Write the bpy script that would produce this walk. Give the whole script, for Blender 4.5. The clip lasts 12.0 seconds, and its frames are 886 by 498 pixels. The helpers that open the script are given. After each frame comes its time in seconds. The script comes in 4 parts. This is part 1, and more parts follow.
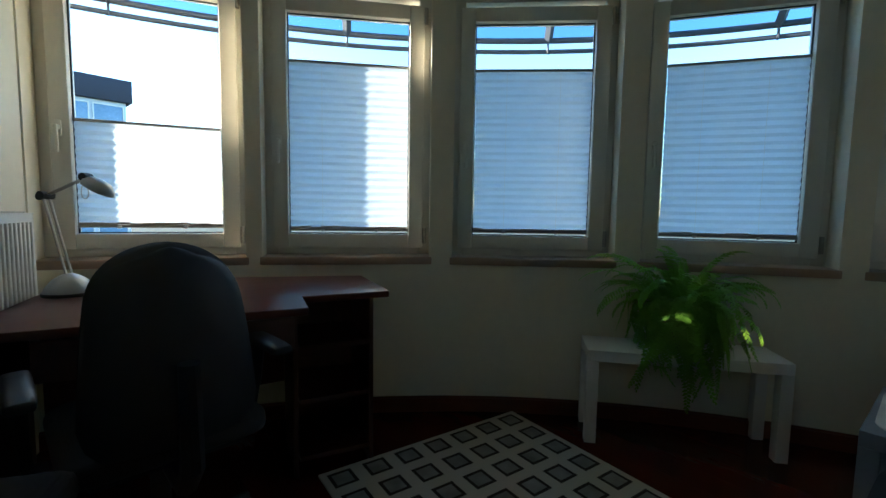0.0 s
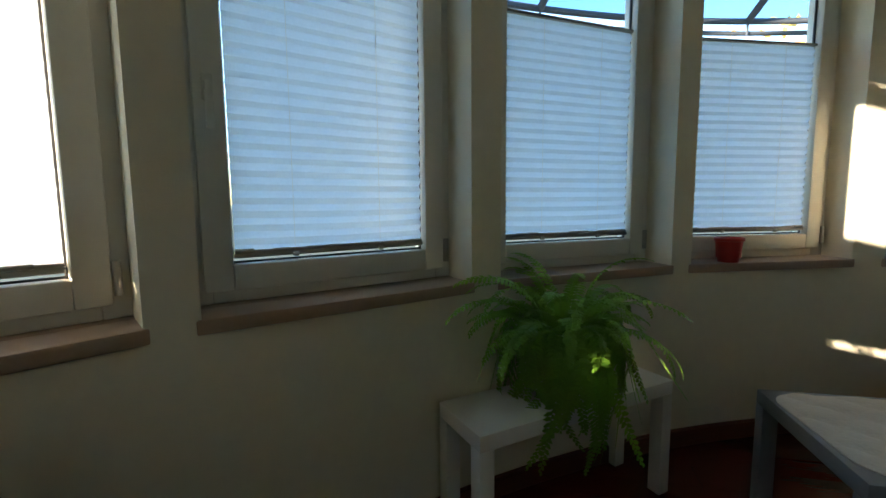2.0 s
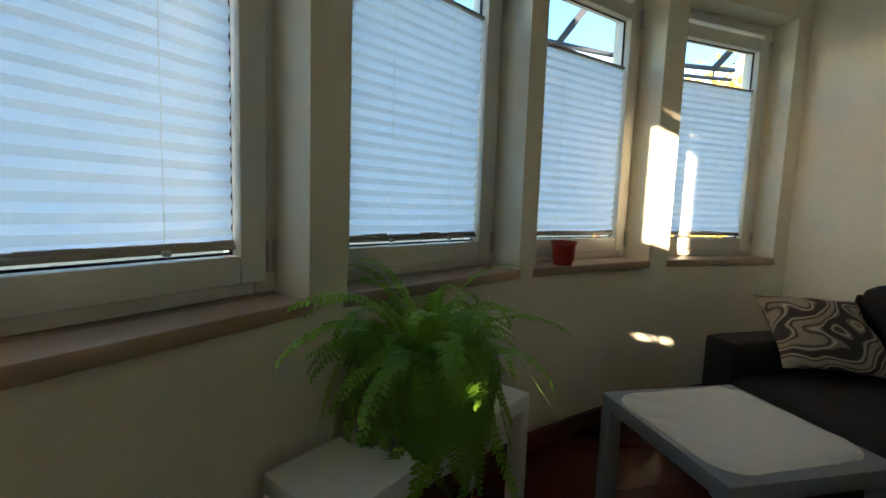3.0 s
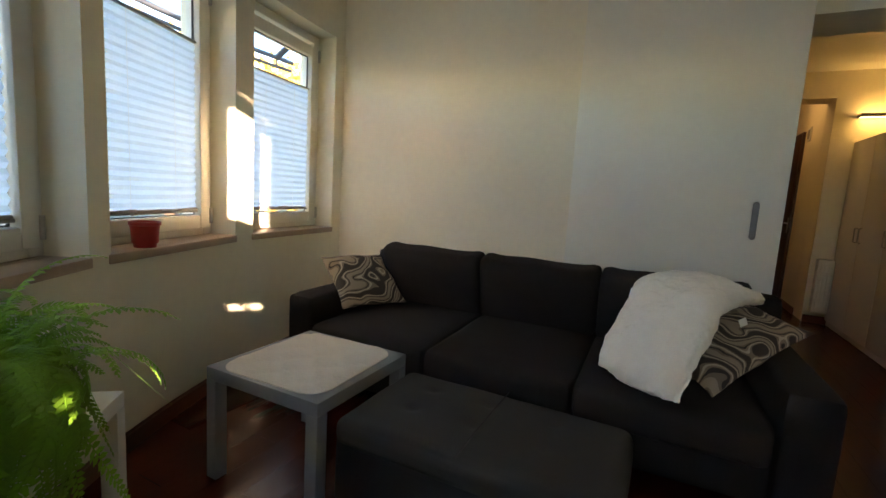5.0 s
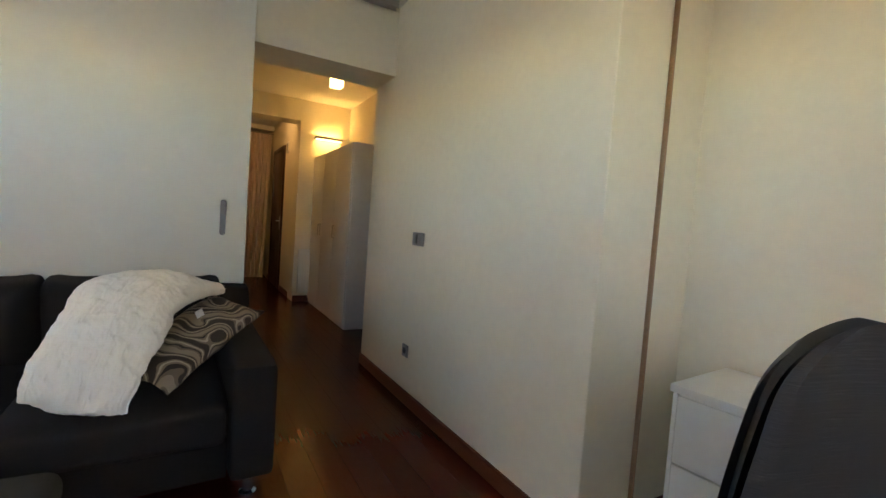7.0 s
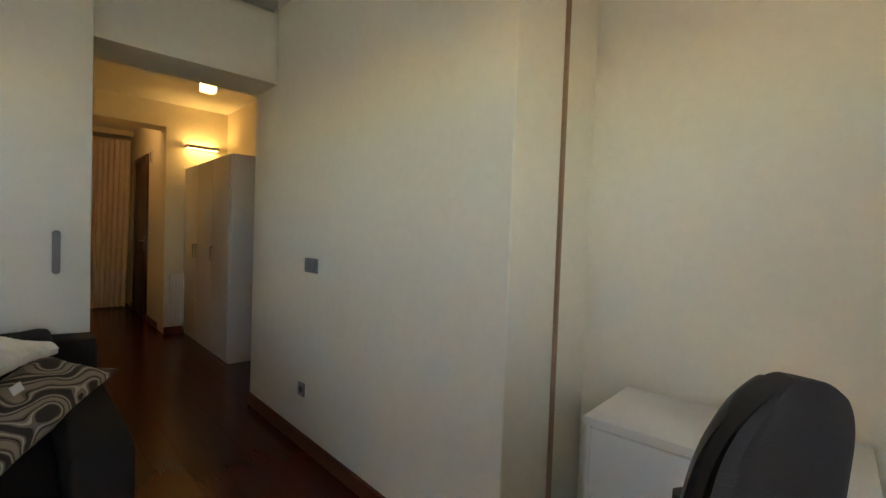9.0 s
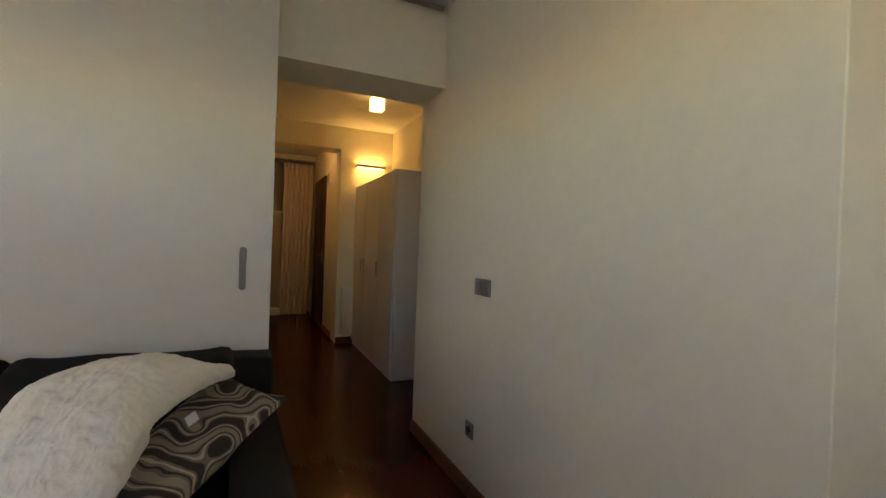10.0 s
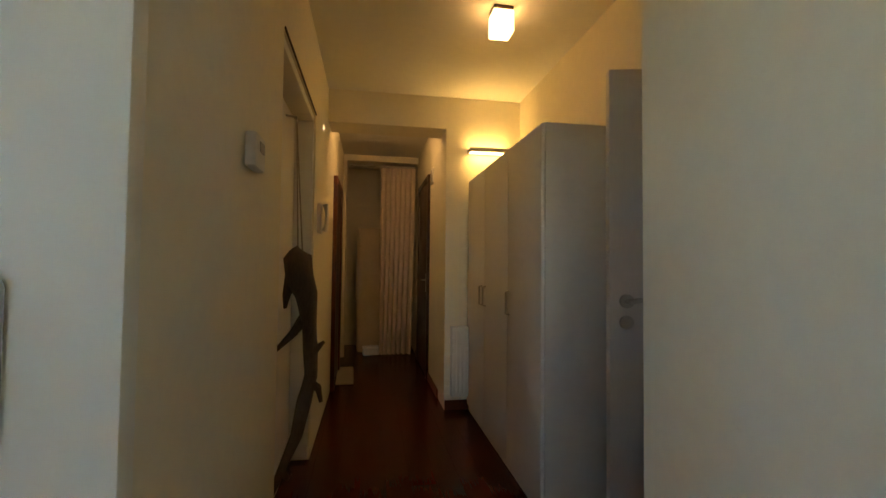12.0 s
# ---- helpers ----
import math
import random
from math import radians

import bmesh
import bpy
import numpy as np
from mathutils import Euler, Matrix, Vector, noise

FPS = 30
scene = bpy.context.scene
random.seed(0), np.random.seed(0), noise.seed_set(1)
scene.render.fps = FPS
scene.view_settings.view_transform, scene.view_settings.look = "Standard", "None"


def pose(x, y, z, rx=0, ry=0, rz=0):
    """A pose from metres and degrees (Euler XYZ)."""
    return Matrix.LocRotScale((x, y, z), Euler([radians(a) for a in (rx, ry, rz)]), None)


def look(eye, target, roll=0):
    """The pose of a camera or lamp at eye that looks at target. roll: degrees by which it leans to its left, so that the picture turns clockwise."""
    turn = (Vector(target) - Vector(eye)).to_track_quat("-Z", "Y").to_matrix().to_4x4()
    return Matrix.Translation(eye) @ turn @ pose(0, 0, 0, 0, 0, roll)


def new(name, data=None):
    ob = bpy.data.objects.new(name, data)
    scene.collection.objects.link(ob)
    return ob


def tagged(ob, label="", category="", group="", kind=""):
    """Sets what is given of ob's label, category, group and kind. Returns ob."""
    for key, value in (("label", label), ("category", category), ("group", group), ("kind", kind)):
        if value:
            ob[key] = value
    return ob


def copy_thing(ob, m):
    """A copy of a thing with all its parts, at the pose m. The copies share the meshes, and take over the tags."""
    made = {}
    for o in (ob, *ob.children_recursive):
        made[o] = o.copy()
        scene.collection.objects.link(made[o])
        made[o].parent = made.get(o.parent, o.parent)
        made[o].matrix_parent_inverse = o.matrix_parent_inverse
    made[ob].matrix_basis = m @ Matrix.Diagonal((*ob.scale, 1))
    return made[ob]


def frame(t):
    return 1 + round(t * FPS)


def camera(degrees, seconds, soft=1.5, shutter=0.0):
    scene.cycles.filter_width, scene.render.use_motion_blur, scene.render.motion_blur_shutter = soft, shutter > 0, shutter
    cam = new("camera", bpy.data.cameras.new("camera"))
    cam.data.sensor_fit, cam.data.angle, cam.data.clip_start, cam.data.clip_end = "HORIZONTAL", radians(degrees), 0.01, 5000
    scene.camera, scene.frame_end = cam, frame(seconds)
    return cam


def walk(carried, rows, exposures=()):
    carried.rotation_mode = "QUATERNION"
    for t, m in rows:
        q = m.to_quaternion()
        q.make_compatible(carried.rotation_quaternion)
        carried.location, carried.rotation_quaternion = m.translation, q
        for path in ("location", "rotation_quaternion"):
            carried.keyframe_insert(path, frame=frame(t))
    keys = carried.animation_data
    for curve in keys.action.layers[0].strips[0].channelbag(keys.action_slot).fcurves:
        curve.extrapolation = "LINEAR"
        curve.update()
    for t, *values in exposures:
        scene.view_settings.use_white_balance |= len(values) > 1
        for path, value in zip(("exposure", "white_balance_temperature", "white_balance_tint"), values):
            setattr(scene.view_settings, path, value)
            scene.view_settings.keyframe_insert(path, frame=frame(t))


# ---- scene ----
cam = camera(90.5, 12.0)
PATH = [
    (0, (0.167, 0.435, 1.081), (1.438, 1.971, 0.914), 0.9),
    (0.5, (0.222, 0.756, 1.095), (1.619, 2.177, 0.923), 0.5),
    (1, (0.427, 1.006, 1.084), (1.987, 2.25, 0.945), -0.2),
    (1.5, (0.611, 1.212, 1.117), (2.393, 2.102, 0.944), -0.1),
    (2, (0.778, 1.391, 1.126), (2.722, 1.81, 0.914), -0.5),
    (2.5, (0.966, 1.473, 1.104), (2.958, 1.495, 0.917), -0.4),
    (3, (1.121, 1.514, 1.103), (3.067, 1.099, 0.903), 2.0),
    (3.2, (1.153, 1.549, 1.107), (3.042, 0.925, 0.9), 0.7),
    (4.8, (1.049, 1.64, 1.151), (2.067, -0.063, 0.902), 3.2),
    (5, (1.012, 1.654, 1.147), (1.891, -0.126, 0.902), 3.5),
    (5.5, (0.925, 1.683, 1.111), (1.373, -0.255, 0.902), 2.8),
    (6, (0.857, 1.654, 1.121), (0.711, -0.331, 0.925), 1.9),
    (6.5, (0.757, 1.648, 1.120), (0.163, -0.257, 0.979), 2.1),
    (7, (0.728, 1.644, 1.15), (-0.268, -0.086, 1.046), 4.1),
    (7.5, (0.715, 1.625, 1.19), (-0.666, 0.182, 1.102), 2.6),
    (7.7, (0.725, 1.592, 1.187), (-0.799, 0.298, 1.122), 2.0),
    (9.3, (0.64, 1.468, 1.251), (-0.593, -0.106, 1.214), 2.1),
    (9.5, (0.63, 1.413, 1.243), (-0.479, -0.251, 1.221), 2.2),
    (10, (0.554, 1.066, 1.252), (-0.262, -0.76, 1.238), 2.1),
    (10.5, (0.459, 0.686, 1.247), (-0.192, -1.205, 1.248), 0.4),
    (11, (0.33, 0.222, 1.241), (-0.115, -1.728, 1.268), 0.8),
    (11.5, (0.236, -0.232, 1.227), (-0.084, -2.205, 1.281), 1.6),
    (12, (0.171, -0.705, 1.228), (-0.160, -2.676, 1.297), 0.6),
]
EXPOSURE = [(0.0, 2.75, 5250, 6), (1.5, 3.05, 5900, 10), (3.0, 3.48, 6500, 13), (5.0, 4.09, 7100, 22), (5.5, 4.28, 6950, 22), (6.0, 4.88, 7150, 26), (6.5, 4.84, 7050, 26), (7.5, 4.69, 7000, 23), (9.5, 4.40, 7200, 25), (10.5, 4.27, 7700, 29), (11.5, 4.42, 6950, 21), (12.0, 4.58, 6800, 20)]
walk(cam, [(t, look(eye, target, roll)) for t, eye, target, roll in PATH], EXPOSURE)

# ---- world, sun ----
SUN_AZ, SUN_EL = 131.15, 7.7          # degrees, counted from +x
world = bpy.data.worlds.new("sky")
scene.world = world
world.use_nodes = True
wn = world.node_tree
wn.nodes.clear()
sky = wn.nodes.new("ShaderNodeTexSky")
sky.sky_type = "NISHITA"
sky.sun_disc = False
sky.sun_elevation = radians(SUN_EL)
sky.sun_rotation = radians(90 - SUN_AZ)
sky.air_density, sky.dust_density, sky.ozone_density = 1.0, 0.7, 1.8
bg = wn.nodes.new("ShaderNodeBackground")
bg.inputs["Strength"].default_value = 0.15
wo = wn.nodes.new("ShaderNodeOutputWorld")
wn.links.new(sky.outputs["Color"], bg.inputs["Color"])
wn.links.new(bg.outputs["Background"], wo.inputs["Surface"])

sun_data = bpy.data.lights.new("sun", "SUN")
sun_data.energy, sun_data.angle, sun_data.color = 3.6, radians(0.5), (1.0, 0.80, 0.56)
sun = new("sun", sun_data)
_d = Vector((math.cos(radians(SUN_AZ)) * math.cos(radians(SUN_EL)), math.sin(radians(SUN_AZ)) * math.cos(radians(SUN_EL)), math.sin(radians(SUN_EL))))
sun.matrix_world = look(_d * 30, (0, 0, 0))

# ---- materials ----
def material(name, color, rough=0.6, metal=0.0, var=0.12, scale=6.0, bump=0.0, bump_scale=60.0, spec=0.5, stretch=(1, 1, 1), coat=0.0, per_object=0.0):
    m = bpy.data.materials.new(name)
    m.use_nodes = True
    nt = m.node_tree
    b = nt.nodes["Principled BSDF"]
    tc = nt.nodes.new("ShaderNodeTexCoord")
    mp = nt.nodes.new("ShaderNodeMapping")
    mp.inputs["Scale"].default_value = stretch
    nt.links.new(tc.outputs["Object"], mp.inputs["Vector"])
    n1 = nt.nodes.new("ShaderNodeTexNoise")
    n1.inputs["Scale"].default_value, n1.inputs["Detail"].default_value = scale, 6
    n2 = nt.nodes.new("ShaderNodeTexNoise")
    n2.inputs["Scale"].default_value, n2.inputs["Detail"].default_value = scale * 9, 4
    for n in (n1, n2):
        nt.links.new(mp.outputs["Vector"], n.inputs["Vector"])
    add = nt.nodes.new("ShaderNodeMath")
    add.operation = "ADD"
    nt.links.new(n1.outputs["Fac"], add.inputs[0])
    nt.links.new(n2.outputs["Fac"], add.inputs[1])
    last = add.outputs[0]
    if per_object:
        oi = nt.nodes.new("ShaderNodeObjectInfo")
        mad = nt.nodes.new("ShaderNodeMath")
        mad.operation = "MULTIPLY_ADD"
        mad.inputs[1].default_value = per_object
        nt.links.new(oi.outputs["Random"], mad.inputs[0])
        nt.links.new(last, mad.inputs[2])
        last = mad.outputs[0]
    ramp = nt.nodes.new("ShaderNodeMapRange")
    ramp.inputs["From Min"].default_value, ramp.inputs["From Max"].default_value = 0.55, 1.45 + per_object
    ramp.inputs["To Min"].default_value, ramp.inputs["To Max"].default_value = 1 - var, 1 + var
    nt.links.new(last, ramp.inputs["Value"])
    mul = nt.nodes.new("ShaderNodeMix")
    mul.data_type, mul.blend_type = "RGBA", "MULTIPLY"
    mul.inputs["Factor"].default_value = 1.0
    mul.inputs["A"].default_value = (*color, 1)
    nt.links.new(ramp.outputs["Result"], mul.inputs["B"])
    nt.links.new(mul.outputs["Result"], b.inputs["Base Color"])
    b.inputs["Metallic"].default_value = metal
    b.inputs["Specular IOR Level"].default_value = spec
    b.inputs["Coat Weight"].default_value = coat
    b.inputs["Coat Roughness"].default_value = 0.08
    rr = nt.nodes.new("ShaderNodeMapRange")
    rr.inputs["From Min"].default_value, rr.inputs["From Max"].default_value = 0.3, 0.7
    rr.inputs["To Min"].default_value, rr.inputs["To Max"].default_value = max(rough - 0.02, 0.02), min(rough + 0.02, 1)
    nt.links.new(n1.outputs["Fac"], rr.inputs["Value"])
    nt.links.new(rr.outputs["Result"], b.inputs["Roughness"])
    if bump:
        n3 = nt.nodes.new("ShaderNodeTexNoise")
        n3.inputs["Scale"].default_value, n3.inputs["Detail"].default_value = bump_scale, 5
        nt.links.new(mp.outputs["Vector"], n3.inputs["Vector"])
        bp = nt.nodes.new("ShaderNodeBump")
        bp.inputs["Strength"].default_value, bp.inputs["Distance"].default_value = bump, 0.01
        nt.links.new(n3.outputs["Fac"], bp.inputs["Height"])
        nt.links.new(bp.outputs["Normal"], b.inputs["Normal"])
    return m


def glowing(name, color, strength):
    m = bpy.data.materials.new(name)
    m.use_nodes = True
    b = m.node_tree.nodes["Principled BSDF"]
    b.inputs["Base Color"].default_value = (0.85, 0.82, 0.75, 1)
    b.inputs["Emission Color"].default_value = (*color, 1)
    b.inputs["Emission Strength"].default_value = strength
    return m


def sheer(name, color, through_color, share, rough=0.8, var=0.08, per_object=0.0):
    """Cloth or leaf that lets part of the light through."""
    m = material(name, color, rough, var=var, scale=14, per_object=per_object)
    nt = m.node_tree
    b = nt.nodes["Principled BSDF"]
    tr = nt.nodes.new("ShaderNodeBsdfTranslucent")
    tr.inputs["Color"].default_value = (*through_color, 1)
    mix = nt.nodes.new("ShaderNodeMixShader")
    mix.inputs[0].default_value = share
    out = nt.nodes["Material Output"]
    nt.links.new(b.outputs["BSDF"], mix.inputs[1])
    nt.links.new(tr.outputs["BSDF"], mix.inputs[2])
    nt.links.new(mix.outputs[0], out.inputs["Surface"])
    return m


def glass_material(name, tint=(0.96, 0.98, 1.0)):
    m = bpy.data.materials.new(name)
    m.use_nodes = True
    nt = m.node_tree
    nt.nodes.remove(nt.nodes["Principled BSDF"])
    t = nt.nodes.new("ShaderNodeBsdfTransparent")
    t.inputs["Color"].default_value = (*tint, 1)
    g = nt.nodes.new("ShaderNodeBsdfGlossy")
    g.inputs["Roughness"].default_value = 0.02
    lw = nt.nodes.new("ShaderNodeLayerWeight")
    lw.inputs["Blend"].default_value = 0.25
    fr = nt.nodes.new("ShaderNodeMath")
    fr.operation = "POWER"
    fr.inputs[1].default_value = 2.5
    nt.links.new(lw.outputs["Facing"], fr.inputs[0])
    mix = nt.nodes.new("ShaderNodeMixShader")
    nt.links.new(fr.outputs[0], mix.inputs[0])
    nt.links.new(t.outputs[0], mix.inputs[1])
    nt.links.new(g.outputs[0], mix.inputs[2])
    nt.links.new(mix.outputs[0], nt.nodes["Material Output"].inputs["Surface"])
    return m


M_WALL = material("wall_paint", (0.82, 0.765, 0.61), 0.75, var=0.04, scale=2.5, bump=0.05, bump_scale=180)
M_WALL_PANEL = material("panel_paint", (0.78, 0.755, 0.655), 0.5, var=0.03, scale=2, bump=0.02, bump_scale=120)
M_CEIL = material("ceiling_paint", (0.82, 0.80, 0.74), 0.85, var=0.03, scale=2)
M_FLOOR = material("floor_wood", (0.068, 0.0105, 0.0038), 0.22, var=0.2, scale=1.6, spec=0.24, stretch=(7, 0.7, 1), per_object=0.5)
M_BASE = material("baseboard_wood", (0.13, 0.036, 0.014), 0.35, var=0.3, scale=5, stretch=(0.6, 0.6, 6))
M_STRIP = material("strip_wood", (0.33, 0.20, 0.11), 0.5, var=0.2)
M_PVC = material("window_pvc", (0.80, 0.77, 0.68), 0.35, var=0.03, scale=4)
M_GASKET = material("gasket", (0.03, 0.03, 0.035), 0.6, var=0.1)
M_SILL = material("sill_stone", (0.38, 0.27, 0.19), 0.3, var=0.06, scale=14, stretch=(1, 2, 1))
M_GLASS = glass_material("pane_glass")
M_BLIND = sheer("blind_cloth", (0.74, 0.80, 0.87), (0.68, 0.79, 0.91), 0.42)
M_RAIL = material("blind_rail", (0.42, 0.38, 0.32), 0.4, var=0.08)
M_MAHOG = material("mahogany", (0.115, 0.026, 0.014), 0.3, var=0.2, scale=4, stretch=(0.7, 7, 7))
M_DARKWOOD = material("dark_wood", (0.05, 0.016, 0.010), 0.4, var=0.4, scale=4, stretch=(5, 5, 0.7))
M_BLACKCLOTH = material("black_cloth", (0.034, 0.032, 0.030), 0.9, var=0.10, scale=6, bump=0.25, bump_scale=14, stretch=(0.8, 0.8, 22))
M_BLACKPLASTIC = material("black_plastic", (0.014, 0.014, 0.016), 0.45, var=0.15)
M_SILVER = material("silver_paint", (0.42, 0.42, 0.40), 0.35, metal=0.7, var=0.08)
M_CHROME = material("chrome", (0.75, 0.75, 0.76), 0.15, metal=1.0, var=0.05)
M_STEEL = material("brushed_steel", (0.50, 0.48, 0.45), 0.4, metal=0.8, var=0.08)
M_WHITE = material("white_lacquer", (0.80, 0.78, 0.73), 0.35, var=0.03, scale=3)
M_RADIATOR = material("radiator_enamel", (0.80, 0.78, 0.71), 0.4, var=0.03)
M_GREY_TABLE = material("grey_lacquer", (0.20, 0.205, 0.21), 0.4, var=0.06)
M_SOFA = material("sofa_cloth", (0.021, 0.0165, 0.0145), 0.92, var=0.22, scale=18, bump=0.3, bump_scale=420, spec=0.3)
M_OTTO = material("ottoman_cloth", (0.025, 0.023, 0.019), 0.85, var=0.2, scale=10, bump=0.25, bump_scale=380)
M_LEATHER = material("dark_leather", (0.013, 0.013, 0.014), 0.5, var=0.15, bump=0.15, bump_scale=200)
M_FUR = material("white_fur", (0.92, 0.86, 0.75), 0.95, var=0.04, scale=20, bump=0.15, bump_scale=120)
M_MAT = material("quilt_cloth", (0.70, 0.64, 0.55), 0.9, var=0.06, scale=12, bump=0.3, bump_scale=60)
M_LEAF = sheer("fern_leaf", (0.17, 0.36, 0.032), (0.34, 0.58, 0.05), 0.40, 0.5, 0.5, 1.6)
M_TERRACOTTA = material("brown_pot", (0.11, 0.045, 0.028), 0.6, var=0.2)
M_SOIL = material("soil", (0.03, 0.02, 0.014), 0.95, var=0.4, bump=0.6, bump_scale=40)
M_REDPOT = material("red_pot", (0.36, 0.022, 0.022), 0.35, var=0.12)
M_SWITCH = material("switch_grey", (0.22, 0.21, 0.20), 0.4, var=0.08)
M_WARDROBE = material("wardrobe_foil", (0.76, 0.75, 0.72), 0.45, var=0.04, scale=3)
M_DOORGREY = material("door_foil", (0.62, 0.59, 0.56), 0.4, var=0.06, scale=3, stretch=(6, 6, 0.6))
M_CURTAIN = sheer("curtain_cloth", (0.88, 0.77, 0.66), (0.6, 0.45, 0.3), 0.1)
M_SHEET = material("dust_sheet", (0.55, 0.46, 0.33), 0.9, var=0.1)
M_DRIFT = material("driftwood", (0.13, 0.085, 0.055), 0.85, var=0.4, scale=14, bump=0.7, bump_scale=50, stretch=(1, 1, 0.3))
M_CORD = material("cord", (0.30, 0.26, 0.2), 0.8)
M_PLASTIC = material("white_plastic", (0.72, 0.70, 0.66), 0.45, var=0.04)
M_LAMP_BULB = glowing("lamp_glass", (1.0, 0.58, 0.18), 0.40)
# glow of the unseen lamp assumed behind the hallway beam
M_LAMP_UNSEEN = glowing("unseen_lamp_glass", (1.0, 0.60, 0.22), 0.95)
M_LAMP_STRIP = glowing("lamp_strip", (1.0, 0.62, 0.17), 0.90)
M_STEEL_OUT = material("painted_steel", (0.07, 0.08, 0.10), 0.5, var=0.1)
M_CANOPY = glass_material("canopy_glass", (0.32, 0.47, 0.60))
M_PLASTER_OUT = material("outside_plaster", (0.62, 0.63, 0.64), 0.9, var=0.06, bump=0.1, bump_scale=90)
M_GROUND = material("ground_grass", (0.06, 0.07, 0.04), 0.95, var=0.4, scale=0.4)
M_FACADE = material("facade", (0.62, 0.66, 0.70), 0.8, var=0.06, scale=1)
M_ROOFDARK = material("roof_edge", (0.035, 0.035, 0.05), 0.7, var=0.15)
M_WINBLUE = material("far_window", (0.20, 0.30, 0.42), 0.15, var=0.2, scale=1)
M_AUTUMN = material("autumn_leaf", (0.55, 0.36, 0.06), 0.8, var=0.45, scale=2)
M_BARK = material("bark", (0.09, 0.06, 0.04), 0.9, var=0.3)


def coord_color(m, build):
    """Lets build() turn object coordinates into a base colour."""
    nt = m.node_tree
    tc = nt.nodes.new("ShaderNodeTexCoord")
    sep = nt.nodes.new("ShaderNodeSeparateXYZ")
    nt.links.new(tc.outputs["Object"], sep.inputs[0])
    out = build(nt, sep, tc)
    nt.links.new(out, nt.nodes["Principled BSDF"].inputs["Base Color"])


def mnode(nt, op, a, b=None, c=None):
    n = nt.nodes.new("ShaderNodeMath")
    n.operation = op
    for i, v in enumerate((a, b, c)):
        if v is None:
            continue
        if isinstance(v, (int, float)):
            n.inputs[i].default_value = v
        else:
            nt.links.new(v, n.inputs[i])
    return n.outputs[0]


def mixc(nt, fac, a, b):
    n = nt.nodes.new("ShaderNodeMix")
    n.data_type = "RGBA"
    for key, v in (("Factor", fac), ("A", a), ("B", b)):
        if isinstance(v, tuple):
            n.inputs[key].default_value = (*v, 1)
        elif isinstance(v, (int, float)):
            n.inputs[key].default_value = v
        else:
            nt.links.new(v, n.inputs[key])
    return n.outputs["Result"]


M_RUG = material("square_rug", (0.5, 0.45, 0.36), 0.95, bump=0.5, bump_scale=300)


def rug_pattern(nt, sep, tc):
    cell = 0.152
    ring = []
    for ax in ("X", "Y"):
        f = mnode(nt, "FRACT", mnode(nt, "DIVIDE", sep.outputs[ax], cell))
        ring.append(mnode(nt, "ABSOLUTE", mnode(nt, "SUBTRACT", f, 0.5)))
    d = mnode(nt, "MAXIMUM", ring[0], ring[1])
    outer = mnode(nt, "LESS_THAN", d, 0.33)
    inner = mnode(nt, "LESS_THAN", d, 0.235)
    noise_node = nt.nodes.new("ShaderNodeTexNoise")
    noise_node.inputs["Scale"].default_value = 9
    nt.links.new(tc.outputs["Object"], noise_node.inputs["Vector"])
    grey = mixc(nt, noise_node.outputs["Fac"], (0.05, 0.045, 0.035), (0.42, 0.40, 0.35))
    c = mixc(nt, outer, (0.52, 0.46, 0.36), (0.022, 0.014, 0.010))
    return mixc(nt, inner, c, grey)


coord_color(M_RUG, rug_pattern)


def swirl_material(name, colors, scale, distort, curl):
    m = material(name, colors[0], 0.85, bump=0.2, bump_scale=250)

    def build(nt, sep, tc):
        w = nt.nodes.new("ShaderNodeTexWave")
        w.wave_type, w.bands_direction = "BANDS", "DIAGONAL"
        w.inputs["Scale"].default_value, w.inputs["Distortion"].default_value = scale, distort
        w.inputs["Detail"].default_value, w.inputs["Detail Scale"].default_value = 0.6, curl
        nt.links.new(tc.outputs["Object"], w.inputs["Vector"])
        r = nt.nodes.new("ShaderNodeValToRGB")
        r.color_ramp.interpolation = "CONSTANT"
        els = r.color_ramp.elements
        els[0].color = (*colors[0], 1)
        els[1].position, els[1].color = 1 / len(colors), (*colors[1], 1)
        for i, c in enumerate(colors[2:], 2):
            e = els.new(i / len(colors))
            e.color = (*c, 1)
        nt.links.new(w.outputs["Fac"], r.inputs[0])
        return r.outputs[0]
    coord_color(m, build)
    return m


M_SWIRL = swirl_material("swirl_cloth", [(0.040, 0.028, 0.020), (0.20, 0.155, 0.11), (0.46, 0.39, 0.29), (0.24, 0.185, 0.13), (0.035, 0.026, 0.020), (0.17, 0.13, 0.09), (0.30, 0.24, 0.17)], 3.4, 9.0, 2.0)
M_ZEBRA = swirl_material("zebra_cloth", [(0.015, 0.012, 0.010), (0.015, 0.012, 0.010), (0.56, 0.46, 0.33), (0.60, 0.50, 0.36)], 6.0, 6.0, 1.5)


# ---- mesh helpers ----
def link_mesh(name, bm, mat, parent=None, smooth=False, label=""):
    me = bpy.data.meshes.new(name)
    bm.normal_update()
    bm.to_mesh(me)
    bm.free()
    me.materials.append(mat)
    if smooth:
        me.polygons.foreach_set("use_smooth", [True] * len(me.polygons))
        me.set_sharp_from_angle(angle=radians(40))
    ob = new(name, me)
    if parent:
        ob.parent = parent
    if label:
        ob["label"] = label
    return ob


def part(name, bm, mat, parent, label="", smooth=True):
    return link_mesh(name, bm, mat, parent, smooth, label)


def thing(name, m, label, category, group="", kind=""):
    ob = new(name)
    ob.empty_display_size = 0.1
    ob.matrix_world = m
    return tagged(ob, label, category, group, kind)


